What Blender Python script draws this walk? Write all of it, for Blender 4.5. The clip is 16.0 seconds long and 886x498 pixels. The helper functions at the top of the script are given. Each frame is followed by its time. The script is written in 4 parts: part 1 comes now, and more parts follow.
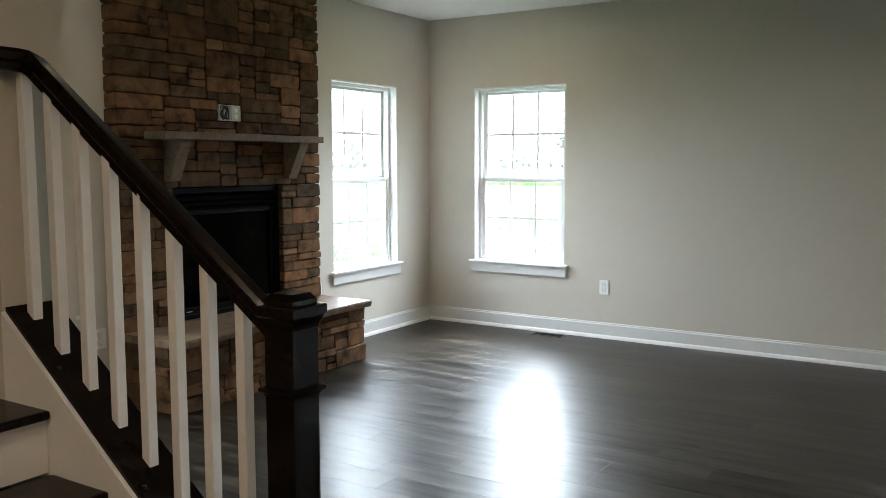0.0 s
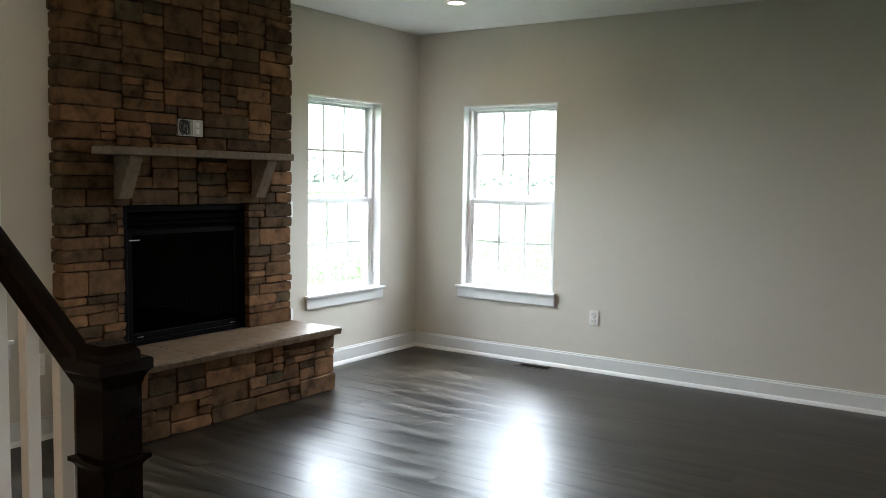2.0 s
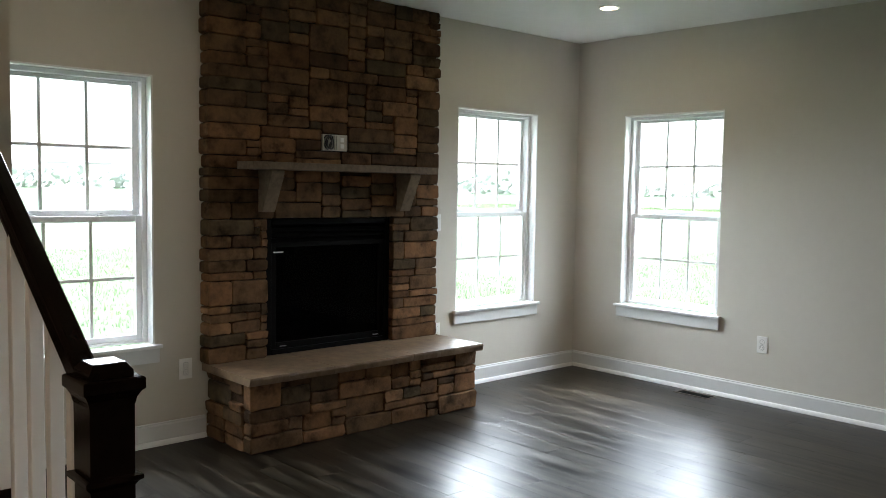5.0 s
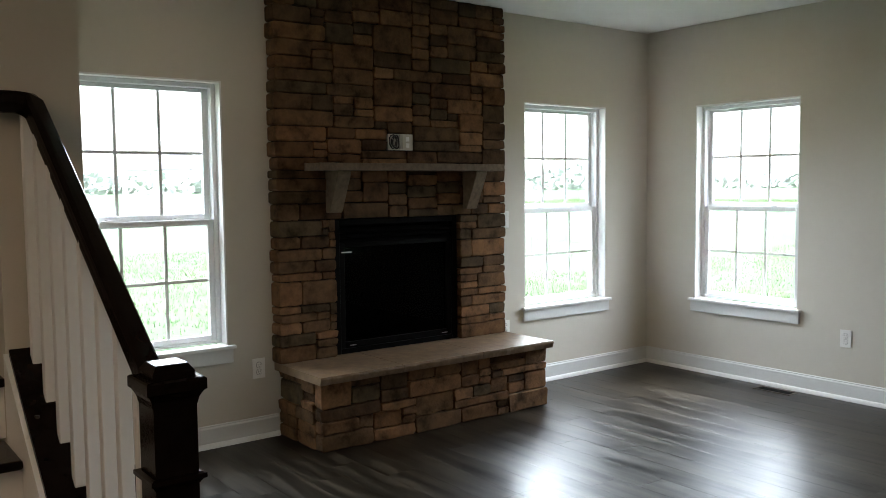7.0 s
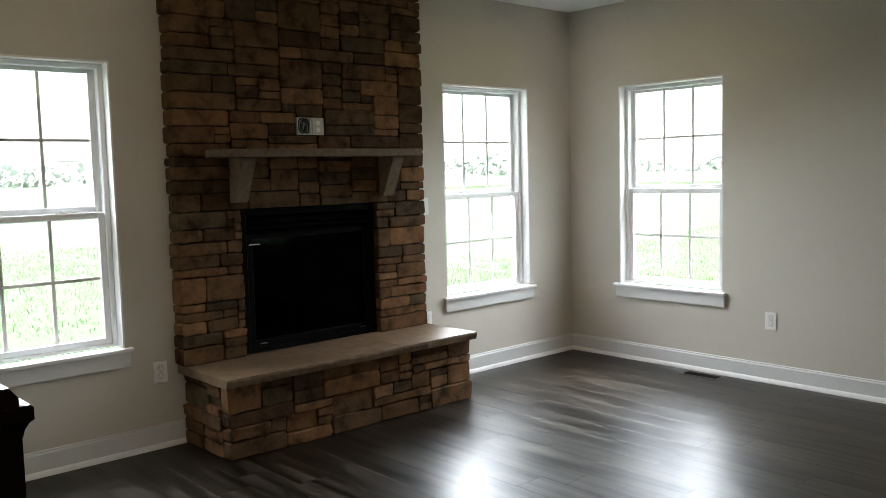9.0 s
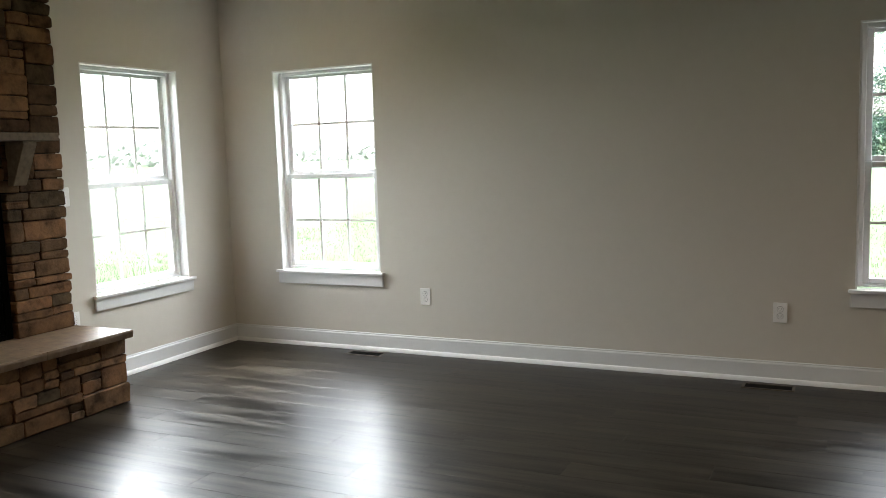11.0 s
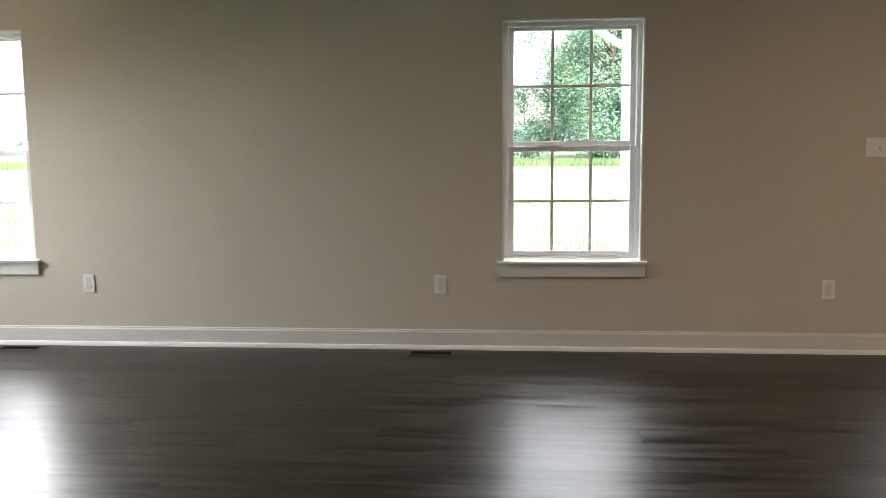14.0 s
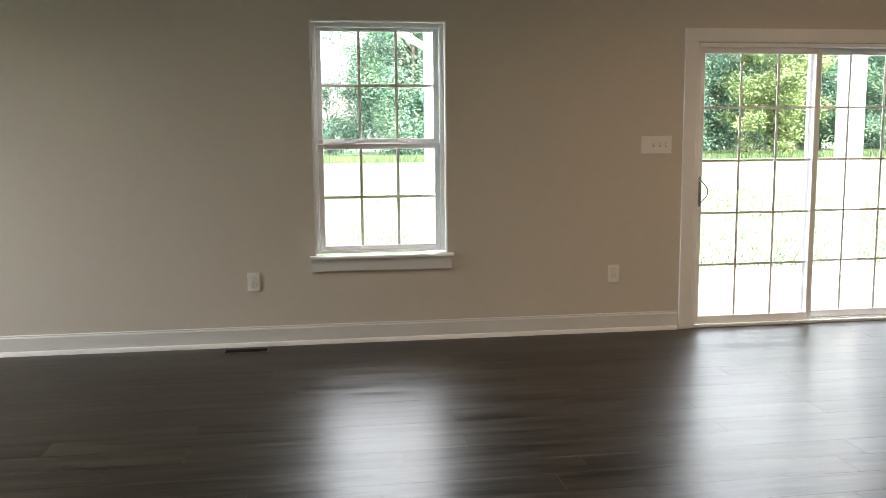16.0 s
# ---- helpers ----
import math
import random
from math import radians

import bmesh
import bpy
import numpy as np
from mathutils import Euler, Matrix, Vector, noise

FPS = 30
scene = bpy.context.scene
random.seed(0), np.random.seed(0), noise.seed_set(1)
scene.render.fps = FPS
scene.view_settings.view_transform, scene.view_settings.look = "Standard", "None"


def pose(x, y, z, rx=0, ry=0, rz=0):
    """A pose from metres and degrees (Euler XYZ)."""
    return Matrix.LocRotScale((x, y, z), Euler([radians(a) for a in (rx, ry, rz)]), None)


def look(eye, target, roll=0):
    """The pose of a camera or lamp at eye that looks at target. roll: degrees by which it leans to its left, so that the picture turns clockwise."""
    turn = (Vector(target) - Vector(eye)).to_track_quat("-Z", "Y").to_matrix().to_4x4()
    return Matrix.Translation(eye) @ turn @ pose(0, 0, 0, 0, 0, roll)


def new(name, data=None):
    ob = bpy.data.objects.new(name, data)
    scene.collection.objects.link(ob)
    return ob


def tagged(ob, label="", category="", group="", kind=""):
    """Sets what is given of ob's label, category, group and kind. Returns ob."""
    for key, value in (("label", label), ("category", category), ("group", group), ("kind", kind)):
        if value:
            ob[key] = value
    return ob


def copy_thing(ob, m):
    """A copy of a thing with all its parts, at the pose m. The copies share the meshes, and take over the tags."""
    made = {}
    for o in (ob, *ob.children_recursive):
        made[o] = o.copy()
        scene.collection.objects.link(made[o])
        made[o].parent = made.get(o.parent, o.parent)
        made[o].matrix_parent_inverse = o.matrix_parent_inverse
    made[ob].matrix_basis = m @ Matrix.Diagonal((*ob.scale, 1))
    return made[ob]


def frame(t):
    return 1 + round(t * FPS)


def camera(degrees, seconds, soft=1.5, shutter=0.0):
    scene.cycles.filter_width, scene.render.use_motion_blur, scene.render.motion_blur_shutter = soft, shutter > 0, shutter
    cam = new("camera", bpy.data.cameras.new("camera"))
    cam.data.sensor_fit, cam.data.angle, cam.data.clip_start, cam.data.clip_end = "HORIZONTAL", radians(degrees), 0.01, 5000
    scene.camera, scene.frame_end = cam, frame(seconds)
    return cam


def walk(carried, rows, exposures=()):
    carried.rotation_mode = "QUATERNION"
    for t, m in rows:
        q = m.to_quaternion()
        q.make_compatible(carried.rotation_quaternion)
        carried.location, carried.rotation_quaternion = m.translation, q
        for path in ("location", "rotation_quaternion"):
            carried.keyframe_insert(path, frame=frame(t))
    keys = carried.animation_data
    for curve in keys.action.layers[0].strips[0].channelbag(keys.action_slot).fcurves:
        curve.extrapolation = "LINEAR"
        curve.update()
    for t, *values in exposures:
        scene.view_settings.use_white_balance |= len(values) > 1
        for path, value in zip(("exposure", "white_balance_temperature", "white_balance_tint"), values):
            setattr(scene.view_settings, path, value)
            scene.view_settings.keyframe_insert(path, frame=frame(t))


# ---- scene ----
cam = camera(54.6, 16.0, 0.6)
PATH = [
    (0, (0.15, 0.082, 1.45), (-0.914, 1.764, 1.251), -0.1),
    (0.5, (0.219, 0.208, 1.464), (-0.891, 1.859, 1.268), -0.5),
    (1, (0.306, 0.338, 1.478), (-0.809, 1.988, 1.298), 0.2),
    (1.5, (0.323, 0.436, 1.479), (-0.808, 2.076, 1.307), 0.5),
    (2, (0.268, 0.586, 1.48), (-0.854, 2.235, 1.32), 0.9),
    (2.5, (0.221, 0.738, 1.485), (-0.92, 2.374, 1.34), 1.0),
    (3, (0.304, 0.831, 1.477), (-1.022, 2.322, 1.343), 1.2),
    (3.2, (0.365, 0.882, 1.477), (-1.035, 2.304, 1.343), 1.3),
    (5.3, (0.497, 0.989, 1.501), (-1.009, 2.297, 1.366), 0.7),
    (5.5, (0.507, 0.99, 1.499), (-1.021, 2.273, 1.369), 0.5),
    (6, (0.499, 1.007, 1.492), (-1.048, 2.268, 1.363), 0.1),
    (6.5, (0.502, 1.02, 1.492), (-1.063, 2.258, 1.358), -0.3),
    (7, (0.492, 1.031, 1.497), (-1.098, 2.235, 1.351), -0.6),
    (7.5, (0.462, 1.085, 1.507), (-1.13, 2.284, 1.346), -1.0),
    (8, (0.395, 1.157, 1.51), (-1.191, 2.363, 1.343), -1.0),
    (8.2, (0.377, 1.188, 1.507), (-1.215, 2.387, 1.337), -1.2),
    (10.3, (0.306, 1.305, 1.464), (-0.795, 2.961, 1.249), -2.3),
    (10.5, (0.32, 1.297, 1.471), (-0.731, 2.984, 1.248), -2.4),
    (11, (0.293, 1.296, 1.454), (-0.57, 3.086, 1.23), -1.9),
    (11.5, (0.272, 1.285, 1.482), (-0.42, 3.145, 1.241), -1.6),
    (12, (0.255, 1.284, 1.462), (-0.282, 3.193, 1.205), -1.4),
    (12.5, (0.327, 1.315, 1.437), (-0.086, 3.253, 1.166), -1.1),
    (13, (0.344, 1.285, 1.377), (0.105, 3.255, 1.126), -0.2),
    (13.5, (0.377, 1.259, 1.368), (0.196, 3.236, 1.124), -0.5),
    (14, (0.399, 1.232, 1.342), (0.227, 3.21, 1.098), -0.5),
    (14.5, (0.412, 1.18, 1.333), (0.316, 3.163, 1.092), -0.2),
    (15, (0.41, 1.131, 1.328), (0.407, 3.117, 1.09), -0.2),
    (15.5, (0.358, 1.092, 1.334), (0.535, 3.069, 1.086), -0.3),
    (16, (0.356, 1.077, 1.348), (0.633, 3.041, 1.093), -0.5),
]
EXPOSURES = [(0.0, 3.72, 5950, 6), (2.5, 3.54, 6000, 7), (6.0, 3.34, 6000, 7), (8.0, 3.24, 6080, 8), (10.5, 3.32, 6430, 9), (11.5, 3.34, 6400, 9), (12.0, 3.46, 6500, 10), (12.5, 3.92, 6600, 11), (13.2, 3.84, 6700, 11), (14.0, 3.62, 6680, 11), (15.0, 3.74, 6650, 10), (16.0, 3.8, 6650, 11)]
walk(cam, [(t, look(eye, target, roll)) for t, eye, target, roll in PATH], EXPOSURES)

# ---- light ----
world = bpy.data.worlds.new("sky")
scene.world = world
world.use_nodes = True
wn, wl = world.node_tree.nodes, world.node_tree.links
sky = wn.new("ShaderNodeTexSky")
sky.sky_type, sky.sun_disc = "NISHITA", False
sky.sun_elevation, sky.sun_rotation = radians(52), radians(110)
sky.dust_density, sky.air_density, sky.ozone_density = 2.0, 1.3, 1.0
haze = wn.new("ShaderNodeHueSaturation")
haze.inputs["Saturation"].default_value = 0.35
wl.new(sky.outputs["Color"], haze.inputs["Color"])
wl.new(haze.outputs["Color"], wn["Background"].inputs["Color"])
wn["Background"].inputs["Strength"].default_value = 0.15

sun = new("sun", bpy.data.lights.new("sun", "SUN"))
sun.data.energy, sun.data.angle, sun.data.color = 3.0, radians(12), (1.0, 0.96, 0.9)
sun.matrix_world = look((6, -10, 16), (0, 0, 0))


def opening_light(name, m, wide, high, watts, spread=110):
    """The sky's light through an opening: a lamp of its size, facing the room."""
    o = new(name, bpy.data.lights.new(name, "AREA"))
    o.data.shape, o.data.size, o.data.size_y, o.data.energy = "RECTANGLE", wide, high, watts
    o.data.color = (0.95, 0.98, 1.0)
    o.data.spread = radians(spread)
    o.matrix_world = m
    return o


# lamps look along their -z: into the room from the north and west openings
for x, w, a in ((-3.290, 8.2, 106), (0.746, 1.15, 100)):
    opening_light("window_daylight", pose(x, 7.40, 1.64, -47), 0.94, 1.38, w, a)
opening_light("window_daylight", pose(-4.930, 5.86, 1.58, -54, 0, 74), 0.94, 1.38, 12.0, 110)
opening_light("window_daylight", pose(-4.873, 2.577, 1.64, -47, 0, 90), 0.94, 1.38, 5.0, 104)
opening_light("door_daylight", pose(3.83, 7.46, 1.45, -50), 1.86, 1.60, 2.1, 100)

# ---- materials ----


def nodes_of(name, rough=0.5, metal=0.0):
    m = bpy.data.materials.new(name)
    m.use_nodes = True
    n, l = m.node_tree.nodes, m.node_tree.links
    b = n["Principled BSDF"]
    b.inputs["Roughness"].default_value, b.inputs["Metallic"].default_value = rough, metal
    return m, n, l, b


def ramp_of(n, stops):
    r = n.new("ShaderNodeValToRGB")
    e = r.color_ramp.elements
    while len(e) < len(stops):
        e.new(0.5)
    for k, (p, c) in enumerate(stops):
        e[k].position, e[k].color = p, (*c, 1)
    return r


def noise_of(n, l, coords, scale, detail=4, rough=0.55):
    t = n.new("ShaderNodeTexNoise")
    t.inputs["Scale"].default_value, t.inputs["Detail"].default_value, t.inputs["Roughness"].default_value = scale, detail, rough
    l.new(coords, t.inputs["Vector"])
    return t.outputs["Fac"]


def bump_of(n, l, height, b, strength, distance):
    u = n.new("ShaderNodeBump")
    u.inputs["Strength"].default_value, u.inputs["Distance"].default_value = strength, distance
    l.new(height, u.inputs["Height"])
    l.new(u.outputs["Normal"], b.inputs["Normal"])


def plain(name, a, c, scale=20.0, rough=0.5, metal=0.0, bump=0.1, dist=0.001, spread=0.1, spec=0.5):
    """Two near colours mixed by a noise, with a matching relief and a roughness that wanders."""
    m, n, l, b = nodes_of(name, rough, metal)
    b.inputs["Specular IOR Level"].default_value = spec
    co = n.new("ShaderNodeNewGeometry").outputs["Position"]
    f = noise_of(n, l, co, scale * 0.08, 3)
    g = noise_of(n, l, co, scale, 5)
    mix = n.new("ShaderNodeMath")
    mix.operation = "MULTIPLY_ADD"
    mix.inputs[1].default_value = 0.5
    half = n.new("ShaderNodeMath")
    half.operation = "MULTIPLY"
    half.inputs[1].default_value = 0.5
    l.new(f, half.inputs[0])
    l.new(g, mix.inputs[0])
    l.new(half.outputs[0], mix.inputs[2])
    r = ramp_of(n, [(0.3, a), (0.7, c)])
    l.new(mix.outputs[0], r.inputs[0])
    l.new(r.outputs[0], b.inputs["Base Color"])
    rr = n.new("ShaderNodeMapRange")
    rr.inputs["To Min"].default_value, rr.inputs["To Max"].default_value = max(0.02, rough - spread), min(1, rough + spread)
    l.new(f, rr.inputs["Value"])
    l.new(rr.outputs[0], b.inputs["Roughness"])
    if bump:
        bump_of(n, l, g, b, bump, dist)
    return m


def plank_material(name, single):
    """Dark grey-brown vinyl plank: long grain, soft streaks, a tone of its own for each plank."""
    m, n, l, b = nodes_of(name, 0.34)
    geo = n.new("ShaderNodeNewGeometry")
    rnd = n.new("ShaderNodeObjectInfo").outputs["Random"] if single else geo.outputs["Random Per Island"]
    off = n.new("ShaderNodeVectorMath")
    off.operation = "MULTIPLY_ADD"
    comb = n.new("ShaderNodeCombineXYZ")
    for k in range(3):
        l.new(rnd, comb.inputs[k])
    l.new(comb.outputs[0], off.inputs[0])
    off.inputs[1].default_value = (31, 57, 13)
    l.new(geo.outputs["Position"], off.inputs[2])
    sc = n.new("ShaderNodeVectorMath")
    sc.operation = "MULTIPLY"
    sc.inputs[1].default_value = (1.0, 9.5, 1.0)
    l.new(off.outputs[0], sc.inputs[0])
    broad = noise_of(n, l, sc.outputs[0], 1.6, 3, 0.5)
    sc2 = n.new("ShaderNodeVectorMath")
    sc2.operation = "MULTIPLY"
    sc2.inputs[1].default_value = (2.4, 60.0, 1.0)
    l.new(off.outputs[0], sc2.inputs[0])
    fine = noise_of(n, l, sc2.outputs[0], 2.0, 5, 0.6)
    add = n.new("ShaderNodeMath")
    add.operation = "MULTIPLY_ADD"
    add.inputs[1].default_value = 0.25
    l.new(fine, add.inputs[0])
    l.new(broad, add.inputs[2])
    tone = n.new("ShaderNodeMath")
    tone.operation = "MULTIPLY_ADD"
    tone.inputs[1].default_value = 0.09
    l.new(rnd, tone.inputs[0])
    l.new(add.outputs[0], tone.inputs[2])
    r = ramp_of(n, [(0.49, (0.0030, 0.0023, 0.0014)), (0.67, (0.0112, 0.0084, 0.0048)), (0.88, (0.033, 0.0248, 0.0145))])
    l.new(tone.outputs[0], r.inputs[0])
    l.new(r.outputs[0], b.inputs["Base Color"])
    rr = n.new("ShaderNodeMapRange")
    rr.inputs["From Min"].default_value, rr.inputs["From Max"].default_value = 0.42, 0.84
    rr.inputs["To Min"].default_value, rr.inputs["To Max"].default_value = 0.28, 0.41
    l.new(add.outputs[0], rr.inputs["Value"])
    l.new(rr.outputs[0], b.inputs["Roughness"])
    sheen = n.new("ShaderNodeMapRange")
    sheen.inputs["From Min"].default_value, sheen.inputs["From Max"].default_value = 0.46, 0.86
    sheen.inputs["To Min"].default_value, sheen.inputs["To Max"].default_value = 0.14, 0.40
    l.new(tone.outputs[0], sheen.inputs["Value"])
    l.new(sheen.outputs[0], b.inputs["Specular IOR Level"])
    bump_of(n, l, add.outputs[0], b, 0.6, 0.0018)
    return m


def stone_material(name):
    """Cast ledge stone in browns, tans and grey-greens, one tone a stone, pitted and stained."""
    m, n, l, b = nodes_of(name, 0.9)
    b.inputs["Specular IOR Level"].default_value = 0.1
    co = n.new("ShaderNodeNewGeometry").outputs["Position"]
    rnd = n.new("ShaderNodeObjectInfo").outputs["Random"]
    tone = ramp_of(n, [(0.0, (0.070, 0.048, 0.028)), (0.10, (0.118, 0.065, 0.033)), (0.27, (0.188, 0.102, 0.052)), (0.40, (0.132, 0.077, 0.041)), (0.54, (0.082, 0.059, 0.035)), (0.61, (0.102, 0.062, 0.034)),
                       (0.73, (0.207, 0.117, 0.061)), (0.82, (0.074, 0.044, 0.025)), (0.90, (0.168, 0.091, 0.046))])
    tone.color_ramp.interpolation = "CONSTANT"
    l.new(rnd, tone.inputs[0])
    f = noise_of(n, l, co, 9.0, 5, 0.6)
    g = noise_of(n, l, co, 42.0, 6, 0.65)
    shade = ramp_of(n, [(0.32, (0.30, 0.29, 0.27)), (0.46, (0.78, 0.76, 0.72)), (0.62, (1.15, 1.1, 1.0))])
    l.new(f, shade.inputs[0])
    mul = n.new("ShaderNodeMix")
    mul.data_type, mul.blend_type = "RGBA", "MULTIPLY"
    mul.inputs[0].default_value = 1.0
    l.new(tone.outputs[0], mul.inputs[6])
    l.new(shade.outputs[0], mul.inputs[7])
    grit = ramp_of(n, [(0.3, (0.84, 0.84, 0.84)), (0.7, (1.08, 1.08, 1.08))])
    l.new(g, grit.inputs[0])
    mul2 = n.new("ShaderNodeMix")
    mul2.data_type, mul2.blend_type = "RGBA", "MULTIPLY"
    mul2.inputs[0].default_value = 1.0
    l.new(mul.outputs[2], mul2.inputs[6])
    l.new(grit.outputs[0], mul2.inputs[7])
    l.new(mul2.outputs[2], b.inputs["Base Color"])
    h = n.new("ShaderNodeMath")
    h.operation = "MULTIPLY_ADD"
    h.inputs[1].default_value = 0.4
    l.new(g, h.inputs[0])
    l.new(f, h.inputs[2])
    bump_of(n, l, h.outputs[0], b, 0.75, 0.012)
    return m


def leaf_material(name, a, c, d):
    """Leaf colours that change from clump to clump and a little from leaf to leaf."""
    m, n, l, b = nodes_of(name, 0.6)
    b.inputs["Specular IOR Level"].default_value = 0.2
    r = ramp_of(n, [(0.25, a), (0.5, c), (0.8, d)])
    geo = n.new("ShaderNodeNewGeometry")
    clump = noise_of(n, l, geo.outputs["Position"], 0.9, 3)
    mix = n.new("ShaderNodeMath")
    mix.operation = "MULTIPLY_ADD"
    mix.inputs[1].default_value = 0.35
    less = n.new("ShaderNodeMath")
    less.operation = "MULTIPLY_ADD"
    less.inputs[1].default_value, less.inputs[2].default_value = 1.2, -0.27
    l.new(clump, less.inputs[0])
    l.new(geo.outputs["Random Per Island"], mix.inputs[0])
    l.new(less.outputs[0], mix.inputs[2])
    l.new(mix.outputs[0], r.inputs[0])
    l.new(r.outputs[0], b.inputs["Base Color"])
    return m


def glass_material(name, tint=1.0, low=0.04, high=0.5):
    m, n, l, b = nodes_of(name, 0.0)
    thin = n.new("ShaderNodeBsdfTransparent")
    thin.inputs["Color"].default_value = (tint, tint, tint, 1)
    gloss = n.new("ShaderNodeBsdfGlossy")
    gloss.inputs["Roughness"].default_value = 0.01
    lw = n.new("ShaderNodeLayerWeight")
    lw.inputs["Blend"].default_value = 0.25
    fr = n.new("ShaderNodeMapRange")
    fr.inputs["To Min"].default_value, fr.inputs["To Max"].default_value = low, high
    l.new(lw.outputs["Facing"], fr.inputs["Value"])
    mix = n.new("ShaderNodeMixShader")
    l.new(fr.outputs[0], mix.inputs[0])
    l.new(thin.outputs[0], mix.inputs[1])
    l.new(gloss.outputs[0], mix.inputs[2])
    l.new(mix.outputs[0], n["Material Output"].inputs["Surface"])
    return m


WALL = plain("greige_wall_paint", (0.56, 0.525, 0.455), (0.585, 0.55, 0.48), 220, 0.6, 0, 0.12, 0.0006)
CEIL = plain("ceiling_paint", (0.74, 0.73, 0.70), (0.78, 0.77, 0.74), 160, 0.85, 0, 0.1, 0.0006)
TRIM = plain("white_trim_paint", (0.765, 0.765, 0.75), (0.805, 0.805, 0.79), 60, 0.38, 0, 0.06, 0.0005)
# greyer than the white trim; for baseboards and window aprons
BASE = plain("greyer_trim_paint", (0.635, 0.64, 0.625), (0.67, 0.675, 0.66), 60, 0.42, 0, 0.06, 0.0005)
VINYL = plain("white_vinyl", (0.78, 0.79, 0.79), (0.83, 0.84, 0.84), 30, 0.35, 0, 0.0)
PLASTIC = plain("white_plastic", (0.80, 0.79, 0.76), (0.84, 0.83, 0.80), 30, 0.3, 0, 0.0)
GASKET = plain("grey_gap", (0.16, 0.155, 0.15), (0.2, 0.195, 0.19), 60, 0.7, 0, 0.0)
SLOT = plain("dark_slot", (0.03, 0.03, 0.03), (0.05, 0.05, 0.05), 60, 0.6, 0, 0.0)
STAIN = plain("dark_stained_wood", (0.0028, 0.0020, 0.0016), (0.010, 0.0062, 0.0045), 26, 0.22, 0, 0.10, 0.0006, spec=0.13)
PLANK = plank_material("vinyl_plank", True)
PLANKS = plank_material("vinyl_planks_far", False)
STONE = stone_material("ledge_stone")
MORTAR = plain("dark_mortar", (0.012, 0.010, 0.008), (0.028, 0.023, 0.018), 90, 0.95, 0, 0.4, 0.004, spec=0.1)
SLAB = plain("hearth_slab_stone", (0.078, 0.048, 0.026), (0.225, 0.150, 0.087), 17, 0.50, 0, 0.45, 0.006, spec=0.35)
MANTEL = plain("cast_stone_mantel", (0.095, 0.070, 0.046), (0.215, 0.160, 0.106), 34, 0.7, 0, 0.35, 0.004, spec=0.14)
BLACK = plain("black_painted_metal", (0.0016, 0.0016, 0.0016), (0.0035, 0.0035, 0.0035), 60, 0.5, 0, 0.05, 0.0004, spec=0.03)
SOOT = plain("firebox_lining", (0.008, 0.0075, 0.007), (0.018, 0.017, 0.016), 30, 0.9, 0, 0.3, 0.003)
LOG = plain("ceramic_log", (0.035, 0.028, 0.022), (0.09, 0.07, 0.055), 40, 0.9, 0, 0.6, 0.006)
BRONZE = plain("brown_vent_metal", (0.018, 0.014, 0.011), (0.035, 0.028, 0.022), 60, 0.6, 0.0, 0.05, 0.0004, spec=0.2)
# lighter than the slats and backing inside it
VENT_RIM = plain("lighter_vent_rim", (0.075, 0.062, 0.048), (0.12, 0.10, 0.08), 60, 0.45, 0.0, 0.05, 0.0004, spec=0.3)
IVORY = plain("ivory_plastic", (0.52, 0.49, 0.42), (0.60, 0.56, 0.48), 30, 0.4, 0, 0.0)
CHROME = plain("satin_metal", (0.32, 0.31, 0.30), (0.40, 0.39, 0.38), 60, 0.3, 1.0, 0.0)
GLASS = glass_material("window_glass")
FIREGLASS = glass_material("smoked_fire_glass", 0.15, 0.003, 0.03)
GRASS = plain("grass_ground", (0.040, 0.078, 0.030), (0.066, 0.104, 0.046), 6, 0.95, 0, 0.5, 0.05)
BLADE = leaf_material("grass_blades", (0.046, 0.088, 0.034), (0.070, 0.115, 0.046), (0.125, 0.152, 0.066))
BARK = plain("bark", (0.035, 0.030, 0.024), (0.075, 0.063, 0.05), 18, 0.95, 0, 0.6, 0.02)
# ramp paints in shaded teal and sunlit yellow-green clumps
LEAVES = leaf_material("broad_leaves", (0.042, 0.100, 0.088), (0.092, 0.176, 0.125), (0.215, 0.300, 0.160))
LEAVES_B = leaf_material("light_leaves", (0.075, 0.125, 0.048), (0.165, 0.220, 0.085), (0.27, 0.32, 0.145))
# distance haze is put into these pale leaf colours
LEAVES_HAZED = leaf_material("hazed_leaves", (0.27, 0.295, 0.285), (0.30, 0.325, 0.31), (0.325, 0.35, 0.33))
# darkened to stand for the porch roof's shade on the patio
CONCRETE = plain("patio_concrete", (0.22, 0.22, 0.215), (0.30, 0.295, 0.285), 14, 0.9, 0, 0.3, 0.004)
SIDING = plain("pale_siding", (0.50, 0.50, 0.48), (0.58, 0.58, 0.56), 10, 0.7, 0, 0.0)
SHINGLE = plain("grey_shingles", (0.10, 0.10, 0.11), (0.17, 0.17, 0.18), 9, 0.9, 0, 0.4, 0.01)

# ---- building blocks ----


def box(bm, x0, x1, y0, y1, z0, z1, bevel=0.0, segments=2):
    v = [bm.verts.new((x, y, z)) for x in (x0, x1) for y in (y0, y1) for z in (z0, z1)]
    fs = [bm.faces.new([v[i] for i in q]) for q in ((0, 1, 3, 2), (4, 6, 7, 5), (0, 4, 5, 1), (2, 3, 7, 6), (0, 2, 6, 4), (1, 5, 7, 3))]
    if bevel:
        es = list({e for f in fs for e in f.edges})
        bmesh.ops.bevel(bm, geom=es, offset=bevel, segments=segments, affect="EDGES", profile=0.6)
    return bm


def boxed(*a, **k):
    return box(bmesh.new(), *a, **k)


